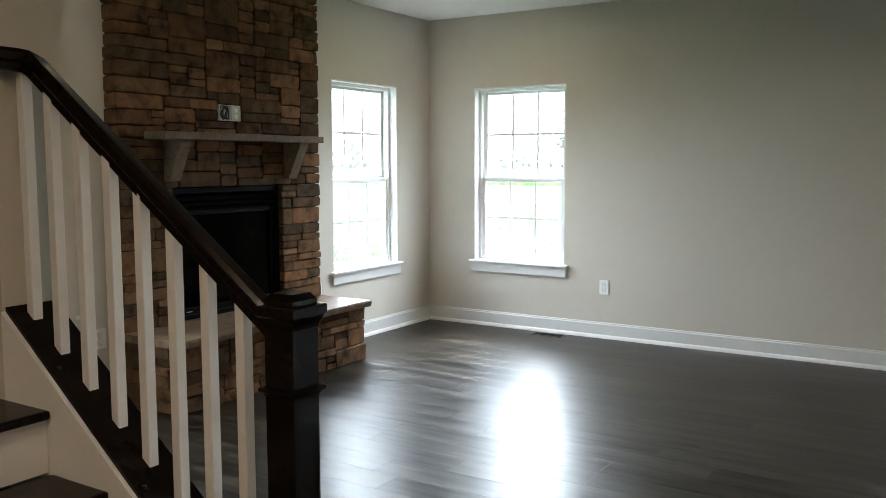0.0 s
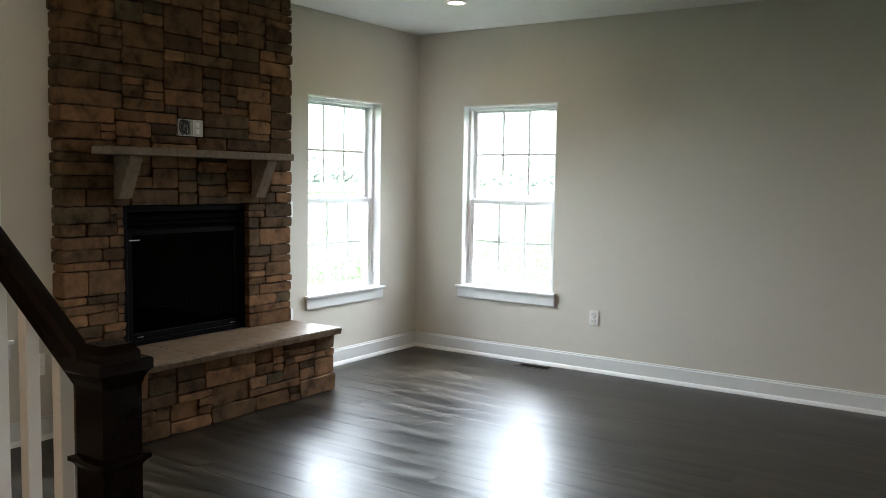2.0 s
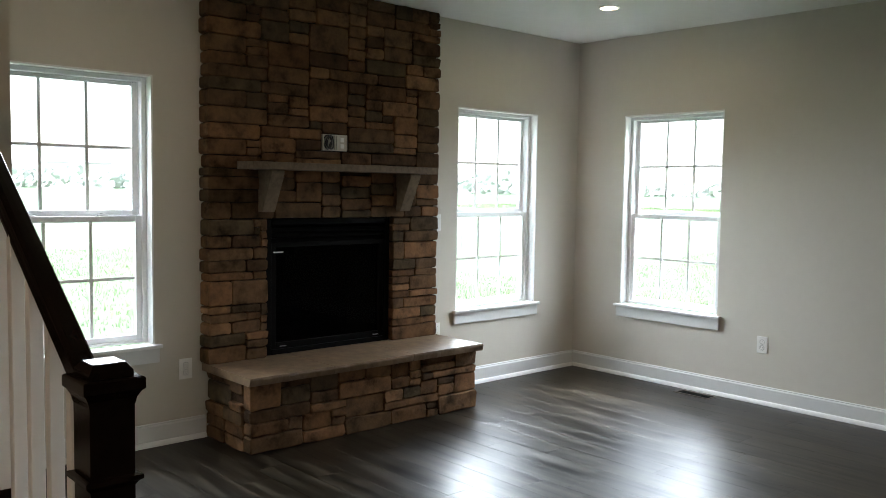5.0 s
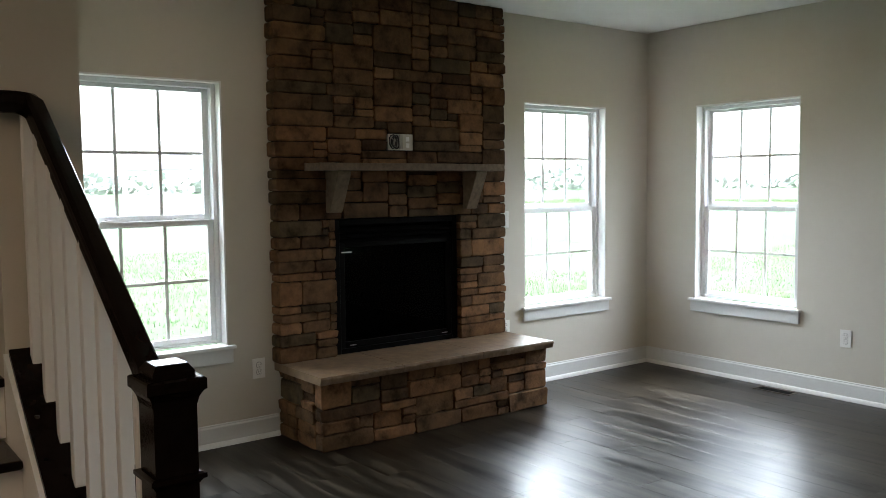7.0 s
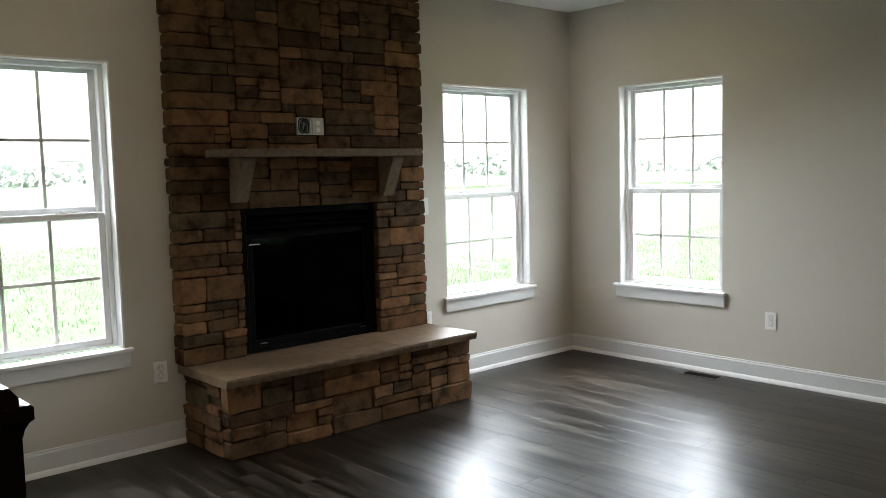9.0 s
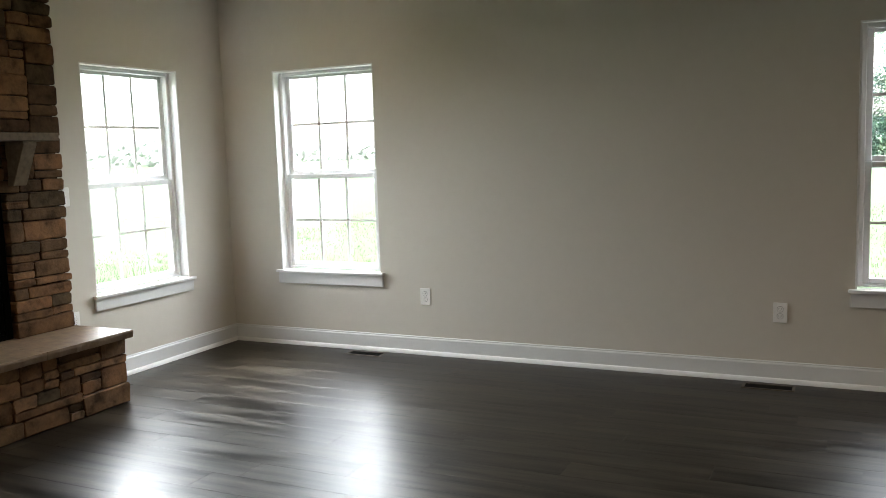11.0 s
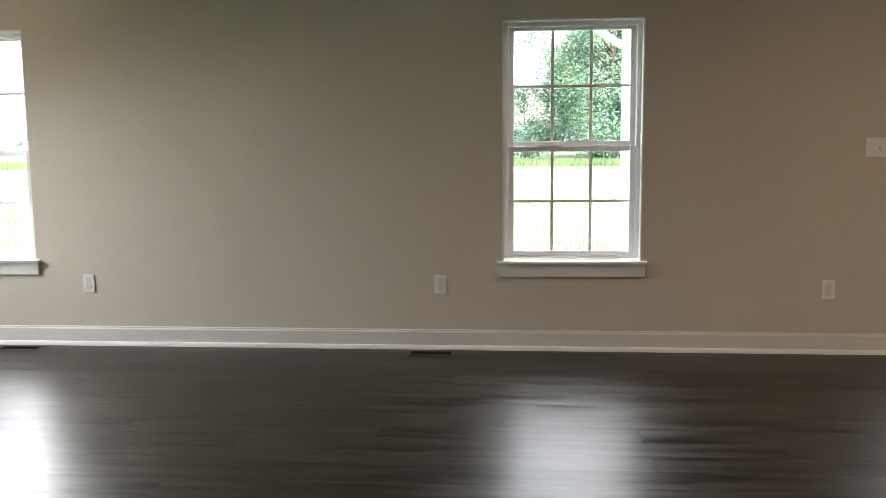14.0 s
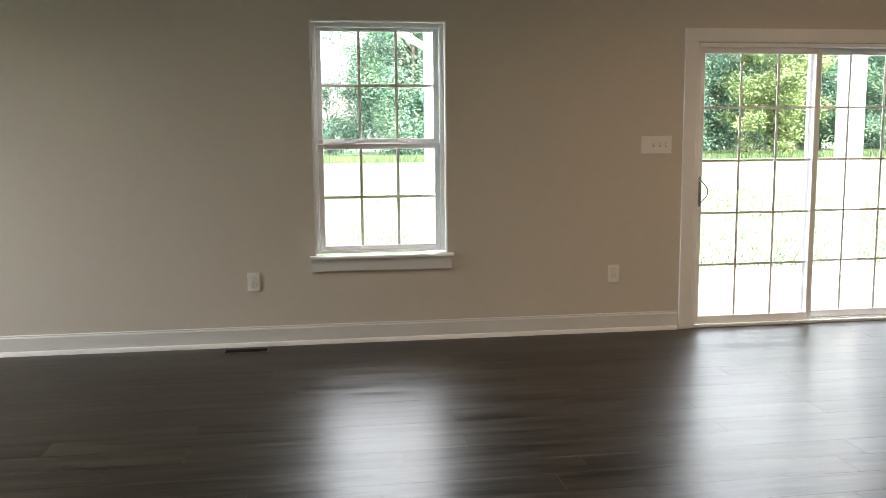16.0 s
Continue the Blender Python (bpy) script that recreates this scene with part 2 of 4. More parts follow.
def prism(bm, pts, axis, a, b):
    """A polygon drawn in the plane across axis, drawn out from a to b."""
    def at(p, d):
        return {"x": (d, p[0], p[1]), "y": (p[0], d, p[1]), "z": (p[0], p[1], d)}[axis]
    lo, hi = [bm.verts.new(at(p, a)) for p in pts], [bm.verts.new(at(p, b)) for p in pts]
    bm.faces.new(lo)
    bm.faces.new(hi[::-1])
    for i in range(len(pts)):
        j = (i + 1) % len(pts)
        bm.faces.new((lo[j], lo[i], hi[i], hi[j]))
    bmesh.ops.recalc_face_normals(bm, faces=bm.faces)
    return bm


def drum(bm, c, r, z0, z1, seg=28, r2=None):
    r2 = r if r2 is None else r2
    ring = [[bm.verts.new((c[0] + rr * math.cos(2 * math.pi * i / seg), c[1] + rr * math.sin(2 * math.pi * i / seg), z)) for i in range(seg)] for rr, z in ((r, z0), (r2, z1))]
    bm.faces.new(ring[0][::-1])
    bm.faces.new(ring[1])
    for i in range(seg):
        j = (i + 1) % seg
        bm.faces.new((ring[0][i], ring[0][j], ring[1][j], ring[1][i]))
    return bm


def tube(bm, path, radius, seg=8):
    """A round bar along a path of points; radius may be a list."""
    path = [Vector(p) for p in path]
    rings = []
    for i, p in enumerate(path):
        d = (path[min(i + 1, len(path) - 1)] - path[max(i - 1, 0)]).normalized()
        u = d.cross(Vector((0, 0, 1)) if abs(d.z) < 0.9 else Vector((1, 0, 0))).normalized()
        w = d.cross(u)
        r = radius[i] if isinstance(radius, (list, tuple)) else radius
        rings.append([bm.verts.new(p + r * (u * math.cos(2 * math.pi * k / seg) + w * math.sin(2 * math.pi * k / seg))) for k in range(seg)])
    for a, b in zip(rings, rings[1:]):
        for k in range(seg):
            bm.faces.new((a[k], a[(k + 1) % seg], b[(k + 1) % seg], b[k]))
    bm.faces.new(rings[0][::-1])
    bm.faces.new(rings[-1])
    bmesh.ops.recalc_face_normals(bm, faces=bm.faces)
    return bm


def mesh_of(name, bm, material, smooth=False):
    me = bpy.data.meshes.new(name)
    bm.to_mesh(me)
    bm.free()
    me.materials.append(material)
    if smooth:
        for p in me.polygons:
            p.use_smooth = True
    return me


def part(name, bm, material, parent, label="", smooth=False):
    ob = new(name, mesh_of(name, bm, material, smooth))
    ob.parent = parent
    if label:
        tagged(ob, label)
    return ob


def single(name, bm, material, label, category, kind="", group="", smooth=False):
    return tagged(new(name, mesh_of(name, bm, material, smooth)), label, category, group, kind)


def thing(name, m, label, category, kind="", group=""):
    ob = new(name)
    ob.empty_display_size = 0.1
    ob.matrix_world = m
    return tagged(ob, label, category, group, kind)


# ---- the room's shell ----
XW, YN, CEILING = -4.215, 6.742, 2.735
XE, YS, THICK = 12.0, -9.0, 0.17
W, SILL, HEAD = 0.884, 0.588, 2.108
WINDOWS = [("window_1", pose(-3.290, YN, 0)), ("window_2", pose(0.746, YN, 0)), ("window_3", pose(XW, 5.796, 0, 0, 0, 90)), ("window_4", pose(XW, 2.577, 0, 0, 0, 90))]
DOOR0, DOOR1, DOORTOP = 2.922, 4.735, 1.980
FIRE0, FIRE1, FIREZ0, FIREZ1 = 3.690, 4.662, 0.446, 1.300


def wall_with_holes(bm, a0, a1, holes, put):
    """Panels of a wall from a0 to a1 round holes (from, to, sill, head), each put in place by put()."""
    at = a0
    for h0, h1, z0, z1 in sorted(holes):
        put(bm, at, h0, 0, CEILING)
        if z0 > 0:
            put(bm, h0, h1, 0, z0)
        put(bm, h0, h1, z1, CEILING)
        at = h1
    put(bm, at, a1, 0, CEILING)
    return bm


def north_panel(bm, a, b, z0, z1):
    box(bm, a, b, YN, YN + THICK, z0, z1)


def west_panel(bm, a, b, z0, z1):
    box(bm, XW - THICK, XW, a, b, z0, z1)


half = W / 2
single("wall_north", wall_with_holes(bmesh.new(), XW, XE, [(-3.290 - half, -3.290 + half, SILL - 0.02, HEAD), (0.746 - half, 0.746 + half, SILL - 0.02, HEAD), (DOOR0, DOOR1, 0, DOORTOP)], north_panel),
       WALL, "smooth greige painted drywall wall, unseen, closing the room far off with two windows and a door", "wall", "structure")
single("wall_west", wall_with_holes(bmesh.new(), YS, YN + THICK, [(5.796 - half, 5.796 + half, SILL - 0.02, HEAD), (2.577 - half, 2.577 + half, SILL - 0.02, HEAD), (FIRE0, FIRE1, FIREZ0 + 0.004, FIREZ1)], west_panel),
       WALL, "smooth greige painted drywall wall, unseen, closing the room far off behind the fireplace", "wall", "structure")
# unseen closing walls, set far off to weaken the light they bounce back
single("wall_east", boxed(XE, XE + THICK, YS, YN + THICK, 0, CEILING), WALL, "smooth greige painted drywall wall, unseen, closing the room far off", "wall", "structure")
single("wall_south", boxed(XW, XE, YS - THICK, YS, 0, CEILING), WALL, "smooth greige painted drywall wall, unseen, closing the room far off", "wall", "structure")
single("ceiling", boxed(XW - 0.3, XE + 0.3, YS - 0.3, YN + 0.3, CEILING, CEILING + 0.25), CEIL, "flat white painted ceiling", "ceiling", "structure")
single("stair_wall", boxed(XW, -2.31, 1.515, 1.757, 0, CEILING), WALL, "greige painted wall beside the stairs", "wall", "structure")


def base_run(name, a, b, m):
    """Flat baseboard with an eased top and a quarter-round shoe; local x along the wall, -y into the room."""
    t = thing(name, m, "white painted baseboard with a small shoe moulding", "baseboard", "structure")
    bm = prism(bmesh.new(), [(0, 0), (-0.015, 0), (-0.015, 0.112), (-0.012, 0.118), (-0.009, 0.121), (-0.009, 0.128), (-0.005, 0.131), (0, 0.131)], "x", a, b)
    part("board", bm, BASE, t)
    arc = [(-0.015 - 0.016 * math.cos(k * math.pi / 10), 0.029 * math.sin(k * math.pi / 10)) for k in range(6)]
    part("shoe", prism(bmesh.new(), arc + [(-0.0152, 0)], "x", a, b), TRIM, t)
    return t


base_run("baseboard_north", XW, 2.815, pose(0, YN, 0))
base_run("baseboard_north_east", 4.845, XE, pose(0, YN, 0))
base_run("baseboard_west", 5.085, YN - 0.015, pose(XW, 0, 0, 0, 0, 90))
base_run("baseboard_west_south", 1.757, 3.325, pose(XW, 0, 0, 0, 0, 90))


# ---- windows ----
def window(name, m):
    """Double-hung vinyl window, six over six; x along the wall, y outwards, origin on the floor under its middle."""
    t = thing(name, m, "white double-hung window with six-over-six grilles, stool and apron", "window", "structure")
    h = W / 2
    jamb = bmesh.new()
    box(jamb, -h, -h + 0.010, 0.001, 0.09, SILL, HEAD)
    box(jamb, h - 0.010, h, 0.001, 0.09, SILL, HEAD)
    box(jamb, -h + 0.010, h - 0.010, 0.001, 0.09, HEAD - 0.010, HEAD)
    part("jamb", jamb, TRIM, t)
    fr = bmesh.new()
    a, b0, b1 = h - 0.010, SILL + 0.004, HEAD - 0.010
    for x0, x1 in ((-a, -a + 0.028), (a - 0.028, a)):
        box(fr, x0, x1, 0.070, 0.165, b0, b1, 0.003, 1)
    box(fr, -a + 0.028, a - 0.028, 0.070, 0.165, b1 - 0.026, b1, 0.003, 1)
    box(fr, -a + 0.028, a - 0.028, 0.070, 0.165, b0, b0 + 0.018, 0.003, 1)
    for s in (-1, 1):
        box(fr, s * (a - 0.028) - 0.006, s * (a - 0.028) + 0.006, 0.112, 0.118, b0 + 0.018, b1 - 0.026)
    part("window_frame", fr, VINYL, t)
    rail_z = 1.312
    for nm, y0, y1, z0, z1, lo, hi in (("lower_sash", 0.078, 0.110, b0 + 0.018, rail_z + 0.008, 0.033, 0.032), ("upper_sash", 0.120, 0.152, rail_z - 0.03, b1 - 0.026, 0.070, 0.022)):
        sash = bmesh.new()
        s = a - 0.029
        wide = 0.034
        box(sash, -s, -s + wide, y0, y1, z0, z1, 0.003, 1)
        box(sash, s - wide, s, y0, y1, z0, z1, 0.003, 1)
        box(sash, -s + wide, s - wide, y0, y1, z0, z0 + lo, 0.003, 1)
        box(sash, -s + wide, s - wide, y0, y1, z1 - hi, z1, 0.003, 1)
        so = part(nm, sash, VINYL, t)
        gx, g0, g1, yg = s - wide, z0 + lo, z1 - hi, (y0 + y1) / 2
        pane = part("pane", boxed(-gx, gx, yg - 0.002, yg + 0.002, g0, g1), GLASS, so)
        pane.visible_shadow = False
        for k in (-1, 1):
            part("muntin", boxed(k * gx / 3 - 0.0095, k * gx / 3 + 0.0095, yg - 0.0035, yg + 0.0035, g0, g1, 0.001, 1), VINYL, so)
        part("muntin", boxed(-gx, gx, yg - 0.0032, yg + 0.0032, (g0 + g1) / 2 - 0.009, (g0 + g1) / 2 + 0.009, 0.001, 1), VINYL, so)
        if nm == "lower_sash":
            for k in (-1, 1):
                lock = drum(boxed(k * 0.19 - 0.03, k * 0.19 + 0.03, 0.082, 0.104, z1, z1 + 0.008, 0.003, 1), (k * 0.19, 0.092), 0.012, z1 + 0.008, z1 + 0.014, 14)
                part("sash_lock", lock, VINYL, so)
    part("window_sill", boxed(-h - 0.034, h + 0.034, -0.040, 0.0, SILL - 0.020, SILL, 0.005), TRIM, t)
    part("inner_sill", boxed(-h + 0.0005, h - 0.0005, 0.0, 0.075, SILL - 0.0195, SILL - 0.001), TRIM, t)
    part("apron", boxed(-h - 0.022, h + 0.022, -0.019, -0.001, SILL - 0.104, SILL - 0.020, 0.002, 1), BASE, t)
    return t


first_window = window(*WINDOWS[0])
for nm, m in WINDOWS[1:]:
    copy_thing(first_window, m).name = nm

# ---- sliding patio door ----
door = thing("door_1", pose((DOOR0 + DOOR1) / 2, YN, 0), "white sliding glass patio door with grilles, shut", "sliding door", "structure")
dh = (DOOR1 - DOOR0) / 2
cas = bmesh.new()
box(cas, -dh - 0.096, -dh - 0.006, -0.018, -0.0005, 0, DOORTOP + 0.006, 0.002, 1)
box(cas, dh + 0.006, dh + 0.096, -0.018, -0.0005, 0, DOORTOP + 0.006, 0.002, 1)
box(cas, -dh - 0.096, dh + 0.096, -0.019, -0.0005, DOORTOP + 0.006, DOORTOP + 0.096, 0.002, 1)
part("casing", cas, TRIM, door)
dfr = bmesh.new()
box(dfr, -dh, -dh + 0.030, 0.0, 0.15, 0, DOORTOP, 0.002, 1)
box(dfr, dh - 0.030, dh, 0.0, 0.15, 0, DOORTOP, 0.002, 1)
box(dfr, -dh + 0.030, dh - 0.030, 0.0, 0.15, DOORTOP - 0.024, DOORTOP, 0.002, 1)
part("door_frame", dfr, VINYL, door)
thr = boxed(-dh + 0.030, dh - 0.030, 0.0, 0.15, 0.0, 0.022, 0.003, 1)
for yy in (0.03, 0.095):
    box(thr, -dh + 0.030, dh - 0.030, yy, yy + 0.004, 0.022, 0.030)
part("threshold", thr, VINYL, door)
for nm, x0, x1, y0, y1 in (("sliding_panel", -dh + 0.030, 0.030, 0.035, 0.070), ("fixed_panel", -0.030, dh - 0.030, 0.082, 0.117)):
    z0, z1, st = 0.026, DOORTOP - 0.026, 0.042
    p = bmesh.new()
    box(p, x0, x0 + st, y0, y1, z0, z1, 0.003, 1)
    box(p, x1 - st, x1, y0, y1, z0, z1, 0.003, 1)
    box(p, x0 + st, x1 - st, y0, y1, z0, z0 + 0.050, 0.003, 1)
    box(p, x0 + st, x1 - st, y0, y1, z1 - 0.042, z1, 0.003, 1)
    po = part(nm, p, VINYL, door)
    g0, g1, h0, h1, yg = x0 + st, x1 - st, z0 + 0.050, z1 - 0.042, (y0 + y1) / 2
    pane = part("pane", boxed(g0, g1, yg - 0.002, yg + 0.002, h0, h1), GLASS, po)
    pane.visible_shadow = False
    for k in (1, 2):
        x = g0 + (g1 - g0) * k / 3
        part("muntin", boxed(x - 0.008, x + 0.008, yg - 0.0035, yg + 0.0035, h0, h1, 0.001, 1), VINYL, po)
    for k in (1, 2, 3, 4):
        z = h0 + (h1 - h0) * k / 5
        part("muntin", boxed(g0, g1, yg - 0.0032, yg + 0.0032, z - 0.008, z + 0.008, 0.001, 1), VINYL, po)
    if nm == "sliding_panel":
        hx = x0 + 0.022
        bar = [(hx + 0.046 * math.sin(math.pi * k / 12), y0 - 0.006 - 0.034 * math.sin(math.pi * k / 12), 0.88 + 0.17 * k / 12) for k in range(13)]
        part("door_handle", tube(boxed(hx - 0.014, hx + 0.014, y0 - 0.006, y0, 0.86, 1.07, 0.003, 1), bar, 0.005), CHROME, po, "satin metal pull handle", True)

# ---- fireplace ----
FACE, BACK = -4.105, XW
HEARTH_X, HEARTH_Y0, HEARTH_Y1 = -3.690, 3.332, 5.078
STONE_Y0, STONE_Y1 = 3.300, 5.072
rs = random.Random(11)


def pack(cols, rows, taken, wide, out, tall_=7):
    """Fills a grid of cells with ashlar, lowest place first: thin courses, blocks and squares that break each other's joints."""
    for r in range(rows):
        for c in range(cols):
            if taken[r][c]:
                continue
            run = 1
            while c + run < cols and not taken[r][c + run]:
                run += 1
            h = rs.choice((2, 3, 3, 3, 3, 4, 4, 4, 4, 5, 5, 6, 7))
            w = min(run, rs.randint(3 if h > 2 else 4, wide if h < 5 else min(wide, 6)))
            if run - w == 1:
                w = run if w < wide else w - 1
            h = max(2, min(h, tall_, w * 5 // 4))
            free = 0
            while r + free < rows and free < 9 and not any(taken[r + free][c:c + w]):
                free += 1
            h = free if free - h == 1 and free < 6 else max(1, min(h, free - 2 if free - h == 1 else free))
            claim(taken, c, c + w, r, r + h, out)


def claim(taken, c0, c1, r0, r1, out=None):
    for r in range(r0, r1):
        for c in range(c0, c1):
            taken[r][c] = True
    if out is not None:
        out.append((c0, c1, r0, r1))


def grid_lines(*runs):
    """Lines of an uneven grid: (from, to, cells) end to end."""
    return [a + (b - a) * k / n for a, b, n in runs for k in range(n)] + [runs[-1][1]]


def stone_mesh(sx, sy, sz, rough):
    """A split-faced stone about its middle, face towards +x, with worn, rounded arrises and an uneven outline."""
    bm = bmesh.new()
    e = min(0.006, sy * 0.1, sz * 0.12)
    c = min(0.010, sy * 0.12, sz * 0.16)
    wob = [(rs.uniform(-rough, rough), rs.uniform(-rough, rough), rs.uniform(-rough, rough)) for _ in range(12)]
    rings = []
    for x, i, f in ((-sx / 2, 0.0, 0.0), (sx / 2 - e, 0.0, 0.25), (sx / 2 - e * 0.35, e * 0.25, 0.6), (sx / 2, e, 0.3)):
        hy, hz = sy / 2 - i, sz / 2 - i
        loop = ((-hy, -hz + c), (-hy + c, -hz), (-hy * 0.3, -hz), (hy * 0.35, -hz), (hy - c, -hz), (hy, -hz + c), (hy, hz - c), (hy - c, hz), (hy * 0.3, hz), (-hy * 0.35, hz), (-hy + c, hz), (-hy, hz - c))
        rings.append([bm.verts.new((x + w[0] * f, y + w[1] * 0.7 * (x > 0), z + w[2] * 0.6 * (x > 0))) for (y, z), w in zip(loop, wob)])
    for a, b in zip(rings, rings[1:]):
        for k in range(12):
            bm.faces.new((a[k], a[(k + 1) % 12], b[(k + 1) % 12], b[k]))
    bm.faces.new(rings[3])
    bm.faces.new(rings[0][::-1])
    return bm


def lay_stone(parent, origin, x0, x1, y0, y1, z0, z1, turn=0, rough=0.005):
    """One stone filling a box of the wall less its joints; turn in degrees about z to face another way."""
    me = mesh_of("stone", stone_mesh(x1 - x0, y1 - y0 - 0.005, z1 - z0 - 0.005, rough), STONE)
    ob = new("stone", me)
    ob.parent = parent
    ob.matrix_basis = Matrix.Translation(-origin) @ pose((x0 + x1) / 2, (y0 + y1) / 2, (z0 + z1) / 2, 0, 0, turn)
    return ob


fire = thing("fireplace", pose(BACK, 4.186, 0.446), "floor-to-ceiling brown stacked stone fireplace with black gas firebox", "fireplace")
fo = Vector((BACK, 4.186, 0.446))


def local(bm, o):
    bmesh.ops.translate(bm, verts=bm.verts, vec=-Vector(o))
    return bm


core = bmesh.new()
m0 = FACE - 0.030
box(core, BACK, m0, STONE_Y0 + 0.02, FIRE0 - 0.02, 0.446, CEILING)
box(core, BACK, m0, FIRE1 + 0.02, STONE_Y1 - 0.02, 0.446, CEILING)
box(core, BACK, m0, FIRE0 - 0.02, FIRE1 + 0.02, FIREZ1 + 0.02, CEILING)
part("mortar_core", local(core, fo), MORTAR, fire)
TV0, TV1, TVZ0, TVZ1 = 4.082, 4.280, 1.727, 1.838
ys = grid_lines((STONE_Y0, FIRE0, 8), (FIRE0, TV0, 8), (TV0, TV1, 4), (TV1, FIRE1, 8), (FIRE1, STONE_Y1, 8))
zs = grid_lines((0.447, FIREZ1, 35), (FIREZ1, TVZ0, 17), (TVZ0, TVZ1, 5), (TVZ1, CEILING - 0.003, 37))
taken = [[False] * 36 for _ in range(94)]
claim(taken, 8, 28, 0, 35)
claim(taken, 16, 20, 52, 57)
laid = []
# corner stones, course by course: mostly one long stone, now and then a short end and a long one
r = 0
for h in (4, 3, 3, 2, 2, 6, 2, 3, 3, 3, 4, 4, 3, 3, 2, 3, 4, 4, 4, 4, 3, 3, 3, 4, 4, 4, 4, 3):
    w = rs.choice((6, 6, 7, 5)) if r < 35 else rs.choice((5, 6, 7, 7, 8))
    if rs.random() < 0.28:
        claim(taken, 0, 3, r, r + h, laid)
        claim(taken, 3, w + 1, r, r + h, laid)
    else:
        claim(taken, 0, w, r, r + h, laid)
    r += h
# small stones of the other jamb, a large one at its foot
claim(taken, 28, 36, 0, 4, laid)
r = 4
for h in (2, 3, 3, 2, 4, 2, 3, 5, 3, 4):
    q = rs.choice((30, 31, 32, 33))
    if h > 3 and rs.random() < 0.6:
        claim(taken, 28, 31, r, r + 2, laid)
        claim(taken, 28, 31, r + 2, r + h, laid)
        claim(taken, 31, 36, r, r + h, laid)
    else:
        claim(taken, 28, q, r, r + h, laid)
        claim(taken, q, 36, r, r + h, laid)
    r += h
pack(36, 94, taken, 8, laid)
field = [(ys[c0], ys[c1], zs[r0], zs[r1]) for c0, c1, r0, r1 in laid]
for y0, y1, z0, z1 in field:
    if y0 <= STONE_Y0 + 0.001:
        y0 -= rs.uniform(-0.004, 0.012)
    if y1 >= STONE_Y1 - 0.001:
        y1 += rs.uniform(-0.004, 0.010)
    lay_stone(fire, fo, BACK + 0.002, FACE + rs.uniform(-0.009, 0.006), y0, y1, z0, z1)

# firebox
xf = -4.160
firebox = part("firebox", local(boxed(xf - 0.02, xf + 0.018, FIRE0 + 0.045, FIRE1 - 0.045, FIREZ1 - 0.040, FIREZ1 - 0.002, 0.003, segments=1), fo), BLACK, fire, "black metal gas firebox with glass front")
for y0, y1, z0, z1 in ((FIRE0 + 0.002, FIRE0 + 0.045, FIREZ0 + 0.004, FIREZ1 - 0.002), (FIRE1 - 0.045, FIRE1 - 0.002, FIREZ0 + 0.004, FIREZ1 - 0.002), (FIRE0 + 0.045, FIRE1 - 0.045, FIREZ0 + 0.004, FIREZ0 + 0.035)):
    part("trim_bar", local(boxed(xf - 0.02, xf + 0.018, y0, y1, z0, z1, 0.003, segments=1), fo), BLACK, firebox)
for k in range(3):
    zz = FIREZ1 - 0.066 - 0.034 * k
    part("louvre", local(prism(bmesh.new(), [(xf - 0.02, zz), (xf + 0.012, zz - 0.020), (xf + 0.014, zz - 0.016), (xf - 0.016, zz + 0.006)], "y", FIRE0 + 0.046, FIRE1 - 0.046), fo), BLACK, firebox)
zl = FIREZ1 - 0.150
door_f = bmesh.new()
box(door_f, xf - 0.02, xf + 0.008, FIRE0 + 0.046, FIRE0 + 0.085, FIREZ0 + 0.036, zl, 0.003, 1)
box(door_f, xf - 0.02, xf + 0.008, FIRE1 - 0.085, FIRE1 - 0.046, FIREZ0 + 0.036, zl, 0.003, 1)
box(door_f, xf - 0.02, xf + 0.010, FIRE0 + 0.085, FIRE1 - 0.085, zl - 0.030, zl, 0.003, 1)
box(door_f, xf - 0.02, xf + 0.008, FIRE0 + 0.085, FIRE1 - 0.085, FIREZ0 + 0.036, FIREZ0 + 0.075, 0.003, 1)
part("glass_frame", local(door_f, fo), BLACK, firebox)
gl = part("pane", local(boxed(xf - 0.014, xf - 0.010, FIRE0 + 0.085, FIRE1 - 0.085, FIREZ0 + 0.075, zl - 0.030), fo), FIREGLASS, firebox)
# small white bar near the upper corner of the glass
part("bright_bar", local(boxed(xf + 0.008, xf + 0.010, FIRE0 + 0.062, FIRE0 + 0.135, 1.087, 1.093), fo), PLASTIC, firebox, "small bright bar")
for yy in (3.80, 4.53):
    part("latch", local(boxed(xf + 0.008, xf + 0.014, yy, yy + 0.045, FIREZ0 + 0.050, FIREZ0 + 0.055), fo), CHROME, firebox)
cav = bmesh.new()
cx0, cx1, cy0, cy1, cz0, cz1 = XW - 0.40, xf - 0.021, FIRE0 + 0.004, FIRE1 - 0.004, FIREZ0 + 0.006, FIREZ1 - 0.004
box(cav, cx0 - 0.01, cx0, cy0, cy1, cz0, cz1)
box(cav, cx0, cx1, cy0, cy0 + 0.01, cz0, cz1)
box(cav, cx0, cx1, cy1 - 0.01, cy1, cz0, cz1)
box(cav, cx0, cx1, cy0 + 0.01, cy1 - 0.01, cz1 - 0.01, cz1)
box(cav, cx0, cx1, cy0 + 0.01, cy1 - 0.01, cz0, cz0 + 0.02)
part("lining", local(cav, fo), SOOT, firebox)
